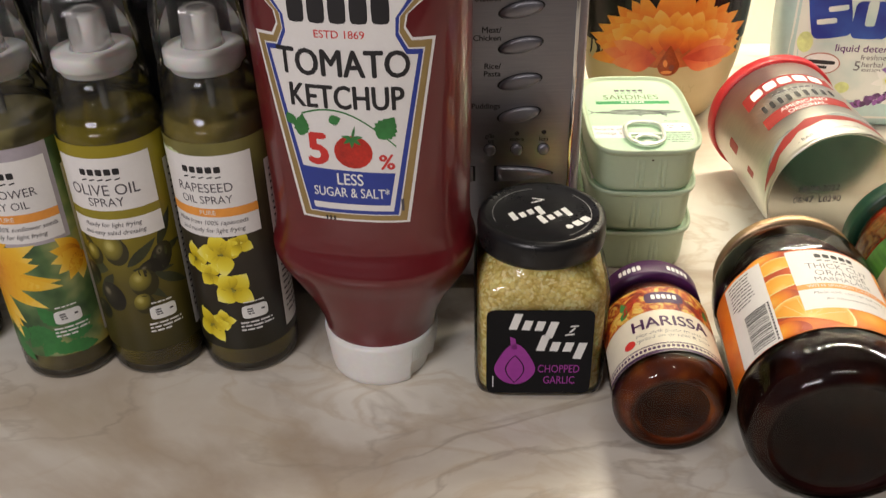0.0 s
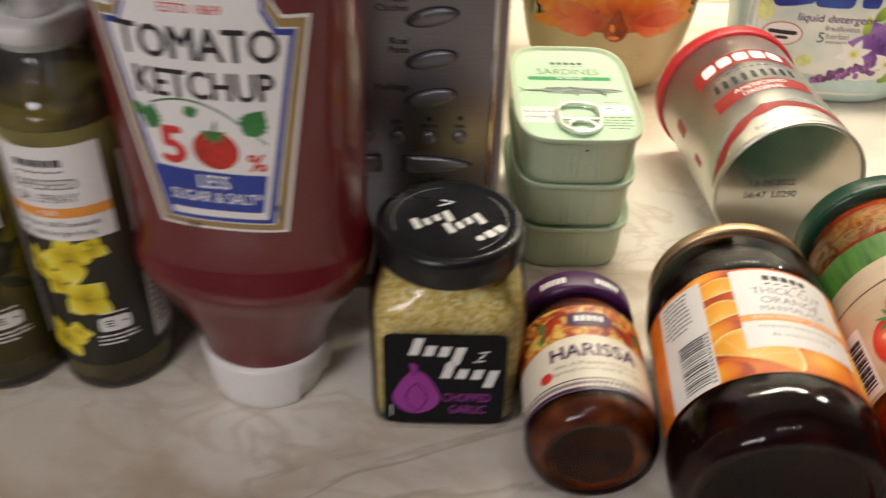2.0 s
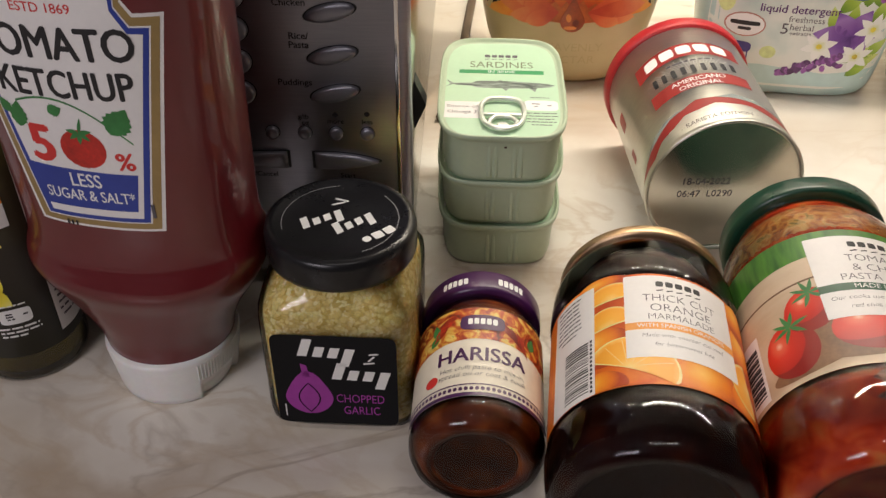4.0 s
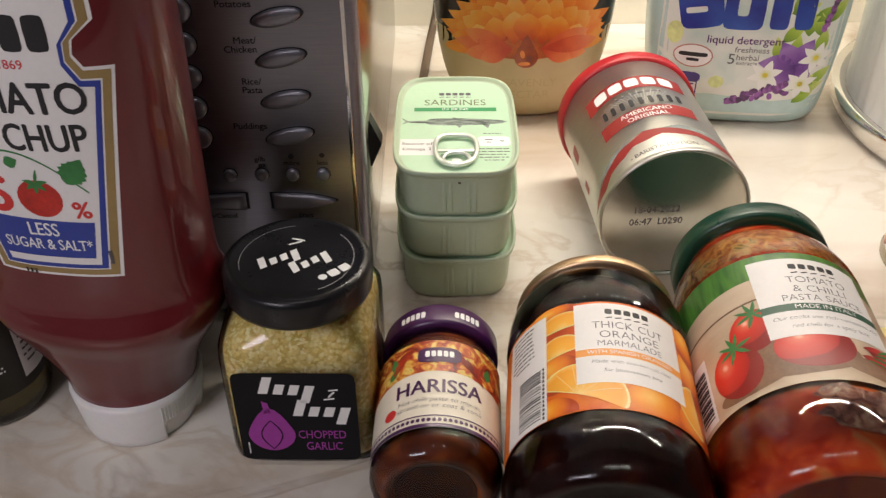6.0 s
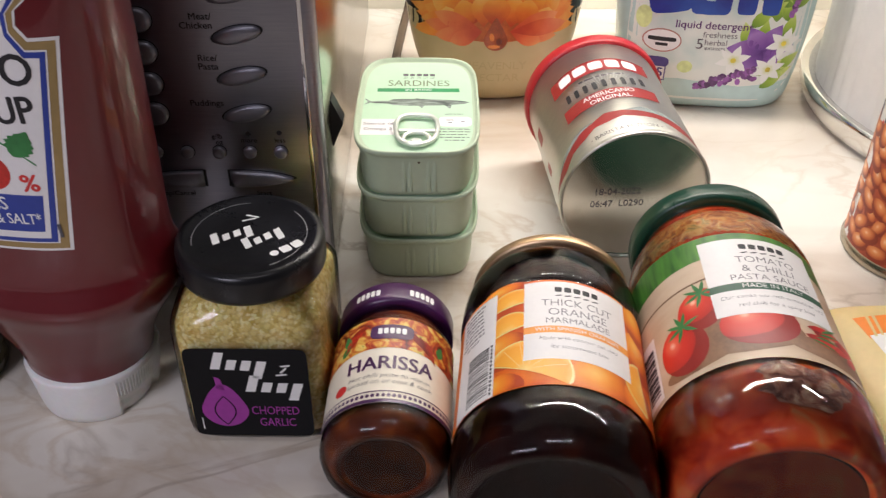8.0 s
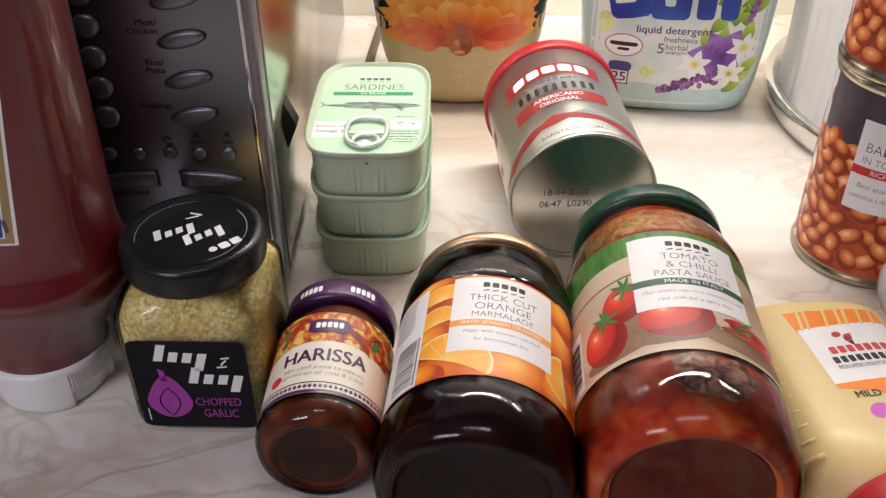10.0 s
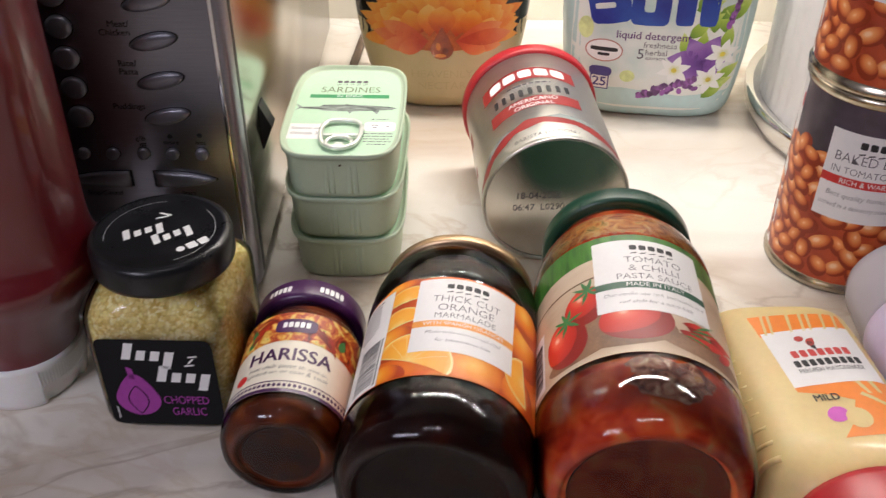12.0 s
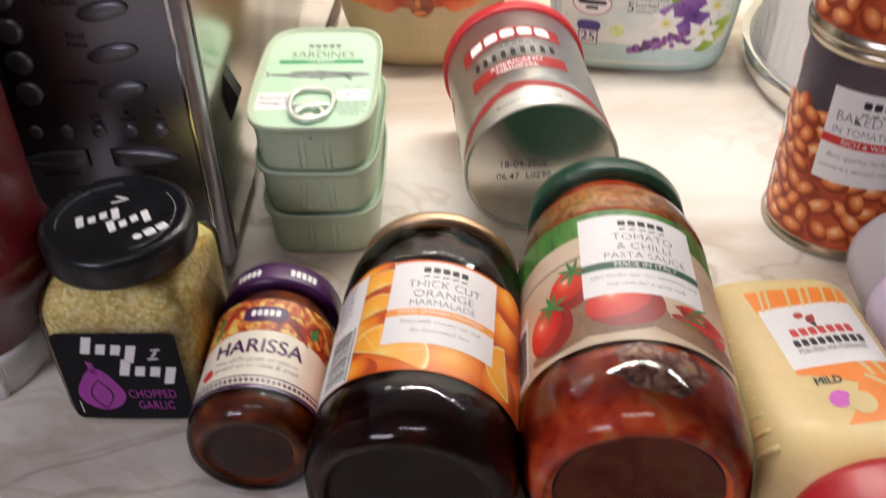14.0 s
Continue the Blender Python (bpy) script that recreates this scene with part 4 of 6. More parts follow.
prints("logo", script(4, 0.0190, 0.0060, -0.0075, -0.0010, T + 12) + script(4, 0.0190, 0.0060, 0.0055, -0.0030, T + 18) + [bar(-0.002, 0.0105, 0.006, 0.0010, T), bar(-0.001, 0.0130, 0.006, 0.0010, T - 40)], s, L1, WHITE_INK, lid, 0, "plain white strokes")
prints("icon", [oval(0.0120, -0.0125, 0.0018, 0.0018, T, 16), oval(0.0160, -0.0095, 0.0022, 0.0022, T + 15, 12, 8), oval(0.0200, -0.0060, 0.0022, 0.0022, T + 20, 12, 8)], s, L1, WHITE_INK, lid)
prints("ring_print", [oval(0.0232 * math.cos(a), 0.0232 * math.sin(a), 0.0006, 0.0002, math.degrees(a) + 90, 8) for a in [radians(100 + 3.0 * i) for i in range(34)] + [radians(-60 + 3.0 * i) for i in range(36)]], s, L1, mat("faint_white", (0.35, 0.35, 0.35), 0.5), lid, 0, "", "stuff")
s = on_front(-0.0322)
tag = prints("label", [oval(-0.0010, 0.0315, 0.0252, 0.0252, 0, 40, 16)], s, L1, BLACK_LABEL, garlic, 0, "black square label")
prints("logo", script(4, 0.0240, 0.0080, -0.0047, 0.0475, -3) + script(4, 0.0250, 0.0080, 0.0088, 0.0350, -2) + [bar(0.0130, 0.0425, 0.0046, 0.0009, 8), bar(0.0150, 0.0475, 0.0040, 0.0009, 8), bar(0.0140, 0.0450, 0.0040, 0.0009, 50)], s, L2, WHITE_INK, tag, 0, "plain white strokes")
bulb = [(-0.0125 + 0.0098 * math.sin(t) * (1 - 0.12 * math.cos(t)), 0.0205 - 0.0085 * math.cos(t) + (0.008 * max(0, -math.cos(t)) ** 4)) for t in [math.tau * i / 28 for i in range(28)]]
prints("garlic_drawing", [bulb, [(-0.0145, 0.034), (-0.0115, 0.0335), (-0.0125, 0.040), (-0.0150, 0.0412)]], s, L2, MAGENTA, tag, 0, "magenta garlic bulb drawing")
prints("garlic_lines", [[(-0.0125 + k * 0.0044 * math.sin(math.pi * t) + w, 0.0130 + 0.017 * t) for t, w in [(i / 8, 0.0003) for i in range(9)] + [(1 - i / 8, -0.0003) for i in range(9)]] for k in (-1, 1)], s, L3, BLACK_LABEL, tag, 0)
lettering("CHOPPED", 0.0068, 0.0086, 0.0215, s, L2, MAGENTA, tag, wide=0.66, step=0)
lettering("GARLIC", 0.0068, 0.0090, 0.0145, s, L2, MAGENTA, tag, wide=0.66, step=0)
prints("side_bar", [rect(-0.0232, -0.0227, 0.010, 0.017)], s, L2, WHITE_INK, tag, 0)


# ---- jars lying on their sides ----
def lying(x, y, radius, yaw, roll=0.0, tilt=0.0):
    """The pose of a round jar on its side, its foot at x, y and its lid away from the camera."""
    return pose(x, y, radius, -90 + tilt, 0, yaw) @ pose(0, 0, 0, 0, 0, roll)


# Tint of a disc added inside each jar's foot to make it darker.
DARK_DISC = clear("foot_darkening_tint", (0.85, 0.79, 0.79), 0.02, 1.2)
KNURL = clear("moulded_glass", (0.9, 0.88, 0.86), 0.1, body=(0.50, 0.38, 0.32), share=0.16)


def jar(name, words, m, shell, fill, fill_words, lid_profile, lid_mat, lid_words, inset=0.0016, neck=0.0016):
    j = thing(name, words, "jar", m)
    part("glass", lathe(shell, 80), GLASS, j, "clear glass")
    part("filling", lathe([(max(0.001, r - (inset if z < 0.8 * shell[-1][1] else neck)), z + (inset if k < len(shell) / 2 else -inset)) for k, (r, z) in enumerate(shell)], 80), fill, j, fill_words)
    lid = part("lid", lathe(lid_profile, 80), lid_mat, j, lid_words)
    foot = shell[0][0]
    dots = bmesh.new()
    for i in range(54):
        a = math.tau * i / 54
        bmesh.ops.create_cube(dots, size=1, matrix=Matrix.Translation(((foot + 0.0012) * math.sin(a), (foot + 0.0012) * math.cos(a), shell[0][1] + 0.0003)) @ Matrix.Rotation(-a, 4, "Z") @ Matrix.Diagonal((0.0011, 0.0022, 0.0007, 1)))
    part("foot_knurl", dots, KNURL, j, "ring of raised glass dots round the foot", "stuff")
    part("foot_disc", lathe([(foot - 0.0014, shell[0][1] + 0.0004), (foot - 0.0010, shell[0][1] + 0.0007), (foot - 0.0014, shell[0][1] + 0.0010)], 64), DARK_DISC, j, "tinted disc added to darken the glass foot")
    return j, lid


HARISSA = ramp_mat("harissa_paste", ((0.30, (0.060, 0.010, 0.003)), (0.50, (0.115, 0.020, 0.005)), (0.64, (0.20, 0.045, 0.009)), (0.78, (0.30, 0.085, 0.016))), 95, 0.5, bump=0.3, detail=9, spec=0.12)
PURPLE = mat("purple_ink", (0.056, 0.010, 0.068), 0.3, var=0.1)
CREAM = mat("cream_paper", (0.74, 0.68, 0.56), 0.45, var=0.04)
HR = 0.0265
HS = [(0.0170, 0.0022), (0.0182, 0.0004), (0.0205, 0.0), (0.0240, 0.0022), (0.0260, 0.0065), (HR, 0.0100), (HR - 0.0004, 0.0118), (HR - 0.0005, 0.0610), (HR - 0.0002, 0.0625), (0.0260, 0.0640), (0.0242, 0.0672), (0.0232, 0.0690), (0.0232, 0.0780)]
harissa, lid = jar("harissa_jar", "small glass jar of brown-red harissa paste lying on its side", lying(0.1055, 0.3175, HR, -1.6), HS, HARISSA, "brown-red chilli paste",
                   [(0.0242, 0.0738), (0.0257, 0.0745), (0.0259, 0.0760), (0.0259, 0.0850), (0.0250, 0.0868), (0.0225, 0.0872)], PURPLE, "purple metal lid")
s = on_round(0.0259)
prints("logo", [p for u in (-0.0125, 0.0125) for p in word_blocks(5, 0.0125, 0.0040, u, 0.0795)], s, L1, WHITE_INK, lid, label="plain white bars")
s = on_round(HR)
PAPRIKA = ramp_mat("spice_print", ((0.34, (0.10, 0.012, 0.006)), (0.43, (0.36, 0.035, 0.010)), (0.50, (0.52, 0.12, 0.02)), (0.56, (0.66, 0.36, 0.06)), (0.63, (0.74, 0.56, 0.16)), (0.72, (0.20, 0.26, 0.03))), 120, 0.4, distortion=1.8)
tag = prints("label", [rect(-0.038, 0.036, 0.0120, 0.0610)], s, L1, CREAM, harissa, 0.003, "cream label with spice picture and purple border")
prints("picture", [[(-0.038, 0.0610), (-0.038, 0.0385)] + [(-0.038 + 0.074 * i / 16, 0.0385 + 0.0040 * math.sin(math.pi * i / 16)) for i in range(1, 16)] + [(0.036, 0.0385), (0.036, 0.0610)]], s, L2, PAPRIKA, tag, 0.003)
prints("print_leaf", [leaf(-0.0190, 0.0480, 0.008, 0.004, 100), leaf(-0.0215, 0.0435, 0.007, 0.004, 60), leaf(0.0220, 0.0450, 0.0075, 0.004, 80)], s, L3, GREEN_INK, tag, 0.003)
prints("print_chilli", [leaf(0.006 + 0.003 * i, 0.0545 - 0.0012 * i, 0.013, 0.0026, -48 - 6 * i) for i in range(4)] + [leaf(-0.010 - 0.002 * i, 0.0565 - 0.002 * i, 0.010, 0.0034, 200 + 14 * i) for i in range(3)], s, L3, mat("chilli_red", (0.30, 0.02, 0.008), 0.35, var=0.3, spread=0.6), tag, 0.003)
prints("badge", [oval(0.0005, 0.0520, 0.0092, 0.0044, 0, 24, 4)], s, L4, PURPLE, tag, 0.003)
prints("logo", word_blocks(5, 0.0125, 0.0036, 0.0005, 0.0525), s, 0.00040, WHITE_INK, tag)
lettering("HARISSA", 0.0104, 0.0005, 0.0335, s, L3, PURPLE, tag, bold=0.02, wide=0.92, step=0.002)
lettering("Hot chilli paste to mix-in,", 0.0034, 0.0010, 0.0266, s, L3, INK_SOFT, tag, shear=0.2, bold=-0.012, step=0.003)
lettering("spread on or coat & cook", 0.0034, 0.0010, 0.0233, s, L3, INK_SOFT, tag, shear=0.2, bold=-0.012, step=0.003)
prints("heat_mark", [oval(-0.0200, 0.0235, 0.0030, 0.0027)], s, L3, RED_INK, tag, 0.003)
prints("border", [rect(-0.038, 0.036, 0.0120, 0.0138), rect(-0.038, 0.036, 0.0176, 0.0182)], s, L3, PURPLE, tag, 0.003)
prints("beading", [oval(-0.0365 + 0.0021 * i, 0.0157, 0.0008, 0.0010, 0, 8) for i in range(35)], s, L3, PURPLE, tag, 0.003, "", "stuff")

MARMALADE = ramp_mat("marmalade", ((0.3, (0.009, 0.0024, 0.0026)), (0.55, (0.020, 0.0046, 0.0036)), (0.75, (0.055, 0.011, 0.004))), 60, 0.4, spec=0.04)
GOLD_LID = mat("gold_lid", (0.56, 0.39, 0.23), 0.36, metal=0.9, var=0.06)
ORANGE_PRINT = ramp_mat("orange_print", ((0.32, (0.50, 0.055, 0.008)), (0.5, (0.70, 0.13, 0.012)), (0.68, (0.84, 0.26, 0.02))), 45, 0.4, spec=0.3)
MR = 0.0388
MS = [(0.0290, 0.0035), (0.0305, 0.0006), (0.0325, 0.0), (0.0360, 0.0028), (0.0380, 0.0085), (MR, 0.0150), (MR + 0.0003, 0.0215), (MR - 0.0001, 0.0250), (MR - 0.0007, 0.0268), (MR - 0.0007, 0.0885), (MR - 0.0001, 0.0905), (MR + 0.0002, 0.0940), (0.0387, 0.1010), (0.0382, 0.1070), (0.0370, 0.1120), (0.0352, 0.1160), (0.0338, 0.1180), (0.0334, 0.1215)]
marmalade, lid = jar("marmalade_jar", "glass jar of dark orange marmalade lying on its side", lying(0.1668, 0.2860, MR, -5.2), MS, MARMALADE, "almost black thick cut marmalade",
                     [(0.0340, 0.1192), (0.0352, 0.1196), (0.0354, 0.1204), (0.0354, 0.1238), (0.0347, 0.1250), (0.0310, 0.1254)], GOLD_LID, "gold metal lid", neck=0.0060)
s = on_round(MR - 0.0005)
clip = lambda pts, lo: [(u, max(lo, v)) for u, v in pts]
tag = prints("label", [rect(-0.062, 0.052, 0.0285, 0.0880)], s, L1, ORANGE_PRINT, marmalade, 0.003, "orange fruit label with white panel")
def wedge(cu, cv, ru, rv, turn, shrink=0.0):
    """A cut half slice of orange: a straight edge below, a round one above."""
    c, s_ = math.cos(radians(turn)), math.sin(radians(turn))
    pts = [((ru - shrink) * math.cos(math.pi * i / 18), shrink * 0.6 + (rv - shrink) * math.sin(math.pi * i / 18)) for i in range(19)]
    return [(cu + a * c - b * s_, max(0.0289, cv + a * s_ + b * c)) for a, b in pts]


PEEL = shaded_print("orange_peel_print", ((0.05, (0.94, 0.50, 0.08)), (0.40, (0.88, 0.31, 0.020)), (0.75, (0.74, 0.17, 0.010)), (1.0, (0.46, 0.055, 0.006))), centre=(-0.3, 0.4), spread=0.2, grain=240, wobble=0.1)
FLESH = shaded_print("orange_flesh_print", ((0.0, (0.95, 0.66, 0.22)), (0.35, (0.93, 0.46, 0.05)), (0.8, (0.90, 0.38, 0.03)), (1.0, (0.95, 0.56, 0.13))), centre=(0.0, 0.05), grain=260, wobble=0.16)
SLICES = ((-0.0130, 0.0360, 0.0185, 0.0165, -28), (-0.0200, 0.0600, 0.0115, 0.0110, 10), (-0.0190, 0.0745, 0.0125, 0.0100, 5), (0.0380, 0.0440, 0.0120, 0.0120, 100))
picture("whole_orange", [(clip(o, 0.0289), f) for o, f in (ball(-0.022, 0.0500, 0.012, 0.0100, 0, 30), ball(0.0390, 0.0620, 0.0120, 0.0130, 0, 30), ball(0.0400, 0.0800, 0.0120, 0.0100, 0, 30), ball(-0.0225, 0.0850, 0.0120, 0.0050, 0, 30), ball(0.0060, 0.0420, 0.0150, 0.0100, 0, 30), ball(0.0180, 0.0325, 0.0160, 0.0130, 5, 30), ball(0.0360, 0.0330, 0.0110, 0.0130, 5, 30), ball(-0.0240, 0.0300, 0.0110, 0.0080, 0, 30))], s, 0.00012, PEEL, tag, 0.0015, 1.2e-5)
pile("orange_slice", [wedge(*w) for w in SLICES], s, 0.00024, mat("orange_pith", (0.93, 0.66, 0.26), 0.4, var=0.12), tag, 0.0015)
picture("orange_flesh", [(wedge(*w, 0.0014), (w[0], w[1], w[2], w[3], w[4])) for w in SLICES], s, 0.00027, FLESH, tag, 0.0015)
pile("segment_line", [bar(cu + 0.52 * ru * math.cos(radians(t + a)), cv + 0.52 * rv * math.sin(radians(t + a)) + 0.001, 0.75 * rv, 0.0003, t + a) for cu, cv, ru, rv, t in SLICES[:1] for a in (35, 65, 95, 125, 150)], s, 0.00030, mat("pith_line", (0.93, 0.60, 0.22), 0.4, var=0.05), tag, 0.003)
panel = prints("white_panel", [rect(-0.0135, 0.0295, 0.0415, 0.0865)], s, 0.00036, PAPER, tag, 0.003)
A1, A2 = 0.00040, 0.00048
shop_mark(0.0074, 0.0815, 0.0185, s, A1, INK, tag)
lettering("THICK CUT", 0.0058, 0.0076, 0.0732, s, A1, INK_SOFT, tag, bold=-0.012, step=0.003, wide=0.95)
lettering("ORANGE", 0.0058, 0.0076, 0.0677, s, A1, INK_SOFT, tag, bold=-0.012, step=0.003)
lettering("MARMALADE", 0.0046, 0.0076, 0.0627, s, A1, INK_SOFT, tag, bold=-0.012, step=0.003, wide=0.95)
prints("band", [rect(-0.0135, 0.0295, 0.0558, 0.0596)], s, A1, ORANGE_INK, tag, 0.003)
lettering("WITH SPANISH ORANGES", 0.0029, 0.0076, 0.0577, s, A2, WHITE_INK, tag, step=0.003)
lettering("Made with coarser cut rind", 0.0028, 0.0076, 0.0526, s, A1, INK_SOFT, tag, shear=0.2, bold=-0.012, step=0.003)
lettering("for bittersweet bite", 0.0028, 0.0076, 0.0480, s, A1, INK_SOFT, tag, shear=0.2, bold=-0.012, step=0.003)
prints("side_panel", [rect(-0.0480, -0.0255, 0.0285, 0.0860)], s, 0.00036, PAPER, tag, 0.003)
rnd = random.Random(9)
v, lines = 0.0310, []
while v < 0.0555:
    w = rnd.choice((0.0003, 0.0005, 0.0008))
    lines.append(rect(-0.0400, -0.0283, v, v + w))
    v += w + rnd.choice((0.0004, 0.0006, 0.0009))
prints("barcode", lines, s, A1, INK, tag, 0.003, "", "stuff")
prints("barcode_digits", [rect(-0.0275, -0.0266, 0.0300 + 0.0021 * i, 0.0314 + 0.0021 * i) for i in range(13)], s, A1, INK, tag, 0)
small_print(9, -0.0385, 0.0835, 0.014, 0.0024, 0.0008, s, A1, INK_SOFT, tag, 11)

SAUCE = ramp_mat("tomato_sauce", ((0.30, (0.36, 0.024, 0.008)), (0.44, (0.52, 0.048, 0.012)), (0.55, (0.64, 0.095, 0.022)), (0.64, (0.66, 0.16, 0.040)), (0.75, (0.54, 0.25, 0.09))), 85, 0.5, bump=0.35, detail=12, spec=0.12, distortion=0.8, sub=0.35)
GREEN_LID = mat("green_lid", (0.006, 0.048, 0.027), 0.28, var=0.1)
TABLE_PRINT = ramp_mat("chopping_board_print", ((0.3, (0.40, 0.27, 0.17)), (0.5, (0.54, 0.40, 0.27)), (0.72, (0.66, 0.54, 0.41))), 22, 0.4, stretch=(1, 1, 2.5))
GREEN_BOARD = ramp_mat("green_board_print", ((0.35, (0.02, 0.10, 0.015)), (0.7, (0.08, 0.25, 0.03))), 60, 0.4, stretch=(4, 4, 0.6))
PR = 0.0418
PS = [(0.0310, 0.0035), (0.0326, 0.0006), (0.0345, 0.0), (0.0388, 0.0032), (0.0408, 0.0095), (PR, 0.0170), (PR + 0.0003, 0.0290), (PR - 0.0001, 0.0340), (PR - 0.0008, 0.0365), (PR - 0.0008, 0.1140), (PR - 0.0003, 0.1165), (0.0411, 0.1230), (0.0388, 0.1330), (0.0360, 0.1395), (0.0335, 0.1430), (0.0335, 0.1500)]
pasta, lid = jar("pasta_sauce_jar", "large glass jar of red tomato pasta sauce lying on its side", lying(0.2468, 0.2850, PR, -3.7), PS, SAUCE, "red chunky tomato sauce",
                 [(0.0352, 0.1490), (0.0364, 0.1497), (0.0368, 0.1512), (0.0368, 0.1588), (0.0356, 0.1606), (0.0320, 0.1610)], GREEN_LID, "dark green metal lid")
part("sauce_top", lathe([(PR - 0.0022, 0.1100), (PR - 0.0020, 0.1150), (0.0397, 0.1230), (0.0376, 0.1330), (0.0348, 0.1395), (0.0325, 0.1430)], 64, (False, False)), ramp_mat("oily_sauce", ((0.34, (0.16, 0.034, 0.010)), (0.44, (0.40, 0.12, 0.025)), (0.52, (0.56, 0.24, 0.06)), (0.60, (0.66, 0.40, 0.14)), (0.70, (0.20, 0.16, 0.04))), 150, 0.3, bump=0.5, coat=0.5, detail=8, distortion=1.2), pasta, "orange oily sauce with herbs below the neck")
RESIDUE = ramp_mat("sauce_residue", ((0.36, (0.12, 0.028, 0.018)), (0.46, (0.32, 0.11, 0.070)), (0.54, (0.48, 0.23, 0.15)), (0.64, (0.64, 0.44, 0.31))), 190, 0.35, bump=1.0, detail=10, spec=0.4, distortion=1.0)
for k, (au, av, ru, rv) in enumerate(((0.0050, 0.0210, 0.0150, 0.0080), (0.0000, 0.0300, 0.0110, 0.0055), (0.0140, 0.0275, 0.0095, 0.0065))):
    prints("air_pocket", [[(au + ru * (1 + 0.14 * math.sin(3 * t + k) + 0.07 * math.sin(7 * t) + 0.025 * math.sin(13 * t + k)) * math.cos(t), av + rv * (1 + 0.12 * math.sin(4 * t + k) + 0.05 * math.sin(9 * t) + 0.02 * math.sin(14 * t)) * math.sin(t)) for t in [math.tau * i / 60 for i in range(60)]]], on_round(PR - 0.00115), 0.00002 * k, RESIDUE, pasta, 0.003, "brownish air pocket behind the glass")
prints("chunk", [[(0.0145, 0.0282), (0.0178, 0.0292), (0.0184, 0.0262), (0.0152, 0.0256)]], on_round(PR - 0.00115), 0.00008, mat("pale_chunk", (0.55, 0.30, 0.12), 0.5, var=0.2), pasta, 0.003, "pale vegetable chunk")
s = on_round(PR - 0.0006)
tag = prints("label", [rect(-0.060, 0.048, 0.0370, 0.1130)], s, L1, TABLE_PRINT, pasta, 0.003, "printed label with tomatoes and white panel")
prints("green_board", [[(-0.060, 0.113), (-0.060, 0.095)] + [(-0.060 + 0.108 * i / 12, 0.095 + 0.004 * math.sin(math.pi * i / 12)) for i in range(1, 12)] + [(0.048, 0.093), (0.048, 0.113)]], s, L2, GREEN_BOARD, tag, 0.003)
prints("rope", [[(-0.060, 0.0830), (-0.030, 0.0850), (-0.012, 0.0862), (-0.012, 0.0872), (-0.030, 0.0860), (-0.060, 0.0840)]], s, L2, mat("brown_ink", (0.16, 0.08, 0.04), 0.5), tag, 0.003)
pile("print_shade", [clip(oval(cu, cv, ru, rv, t, 28), 0.0374) for cu, cv, ru, rv, t in ((-0.0300, 0.0440, 0.0150, 0.0045, 4), (-0.0080, 0.0500, 0.0200, 0.0090, 4), (0.0250, 0.0450, 0.0210, 0.0060, -4), (-0.0200, 0.0560, 0.0060, 0.0080, 0))], s, L2, mat("brown_print", (0.22, 0.115, 0.06), 0.45, var=0.25, scale=60), tag, 0.003)
TOMATOES = ((-0.0240, 0.0700, 0.0100, 0.0115, -8), (-0.0345, 0.0540, 0.0106, 0.0135, 12), (-0.0040, 0.0560, 0.0150, 0.0120, 4))
TOMATO_BALL = shaded_print("tomato_ball_print", ((0.02, (0.86, 0.48, 0.36)), (0.16, (0.76, 0.12, 0.06)), (0.45, (0.66, 0.030, 0.014)), (0.95, (0.48, 0.014, 0.008)), (1.0, (0.26, 0.007, 0.005))), centre=(-0.30, 0.42), wobble=0.08, grain=60)
picture("tomato", [ball(*t) for t in TOMATOES], s, L2 + 0.00005, TOMATO_BALL, tag, 0.003)
pile("stalk", [leaf(cu, cv, 0.0080, 0.0018, a) for cu, cv in ((-0.0330, 0.0650), (-0.0225, 0.0785)) for a in (15, 75, 110, 150, 200, 250, 320)], s, L3 + 0.00001, GREEN_INK, tag, 0.003)
picture("chilli", [blade(cu, cv, ln, 0.0048, a) for cu, cv, ln, a in ((0.014, 0.0570, 0.020, 2), (0.012, 0.0520, 0.016, -12), (0.022, 0.0480, 0.018, 24), (0.016, 0.0560, 0.014, -30), (0.026, 0.0540, 0.017, 10), (0.030, 0.0450, 0.014, 40))], s, L3 + 0.00001, shaded_print("chilli_print", ((0.05, (0.22, 0.006, 0.004)), (0.4, (0.56, 0.018, 0.010)), (0.8, (0.66, 0.05, 0.03)), (1.0, (0.30, 0.008, 0.006))), spread=0.3), tag, 0.003)
pile("chilli_stalk", [leaf(0.014 + 0.002 * i, 0.0500 + 0.0020 * i, 0.013, 0.0014, -8 + 14 * i) for i in range(4)], s, L4 - 0.00001, GREEN_INK, tag, 0.003)
panel = prints("white_panel", [rect(-0.0190, 0.0285, 0.0610, 0.1085)], s, L4, PAPER, tag, 0.003)
shop_mark(0.0065, 0.1030, 0.0200, s, A1, INK, tag)
lettering("TOMATO", 0.0058, 0.0065, 0.0942, s, A1, INK_SOFT, tag, bold=-0.012, step=0.003)
lettering("& CHILLI", 0.0058, 0.0065, 0.0884, s, A1, INK_SOFT, tag, bold=-0.012, step=0.003)
lettering("PASTA SAUCE", 0.0053, 0.0065, 0.0828, s, A1, INK_SOFT, tag, bold=-0.012, step=0.003)
prints("band", [rect(-0.0190, 0.0285, 0.0752, 0.0794)], s, A1, mat("bottle_green_ink", (0.02, 0.09, 0.05), 0.45), tag, 0.003)
lettering("MADE IN ITALY", 0.0036, 0.0060, 0.0773, s, A2, WHITE_INK, tag, step=0.003)
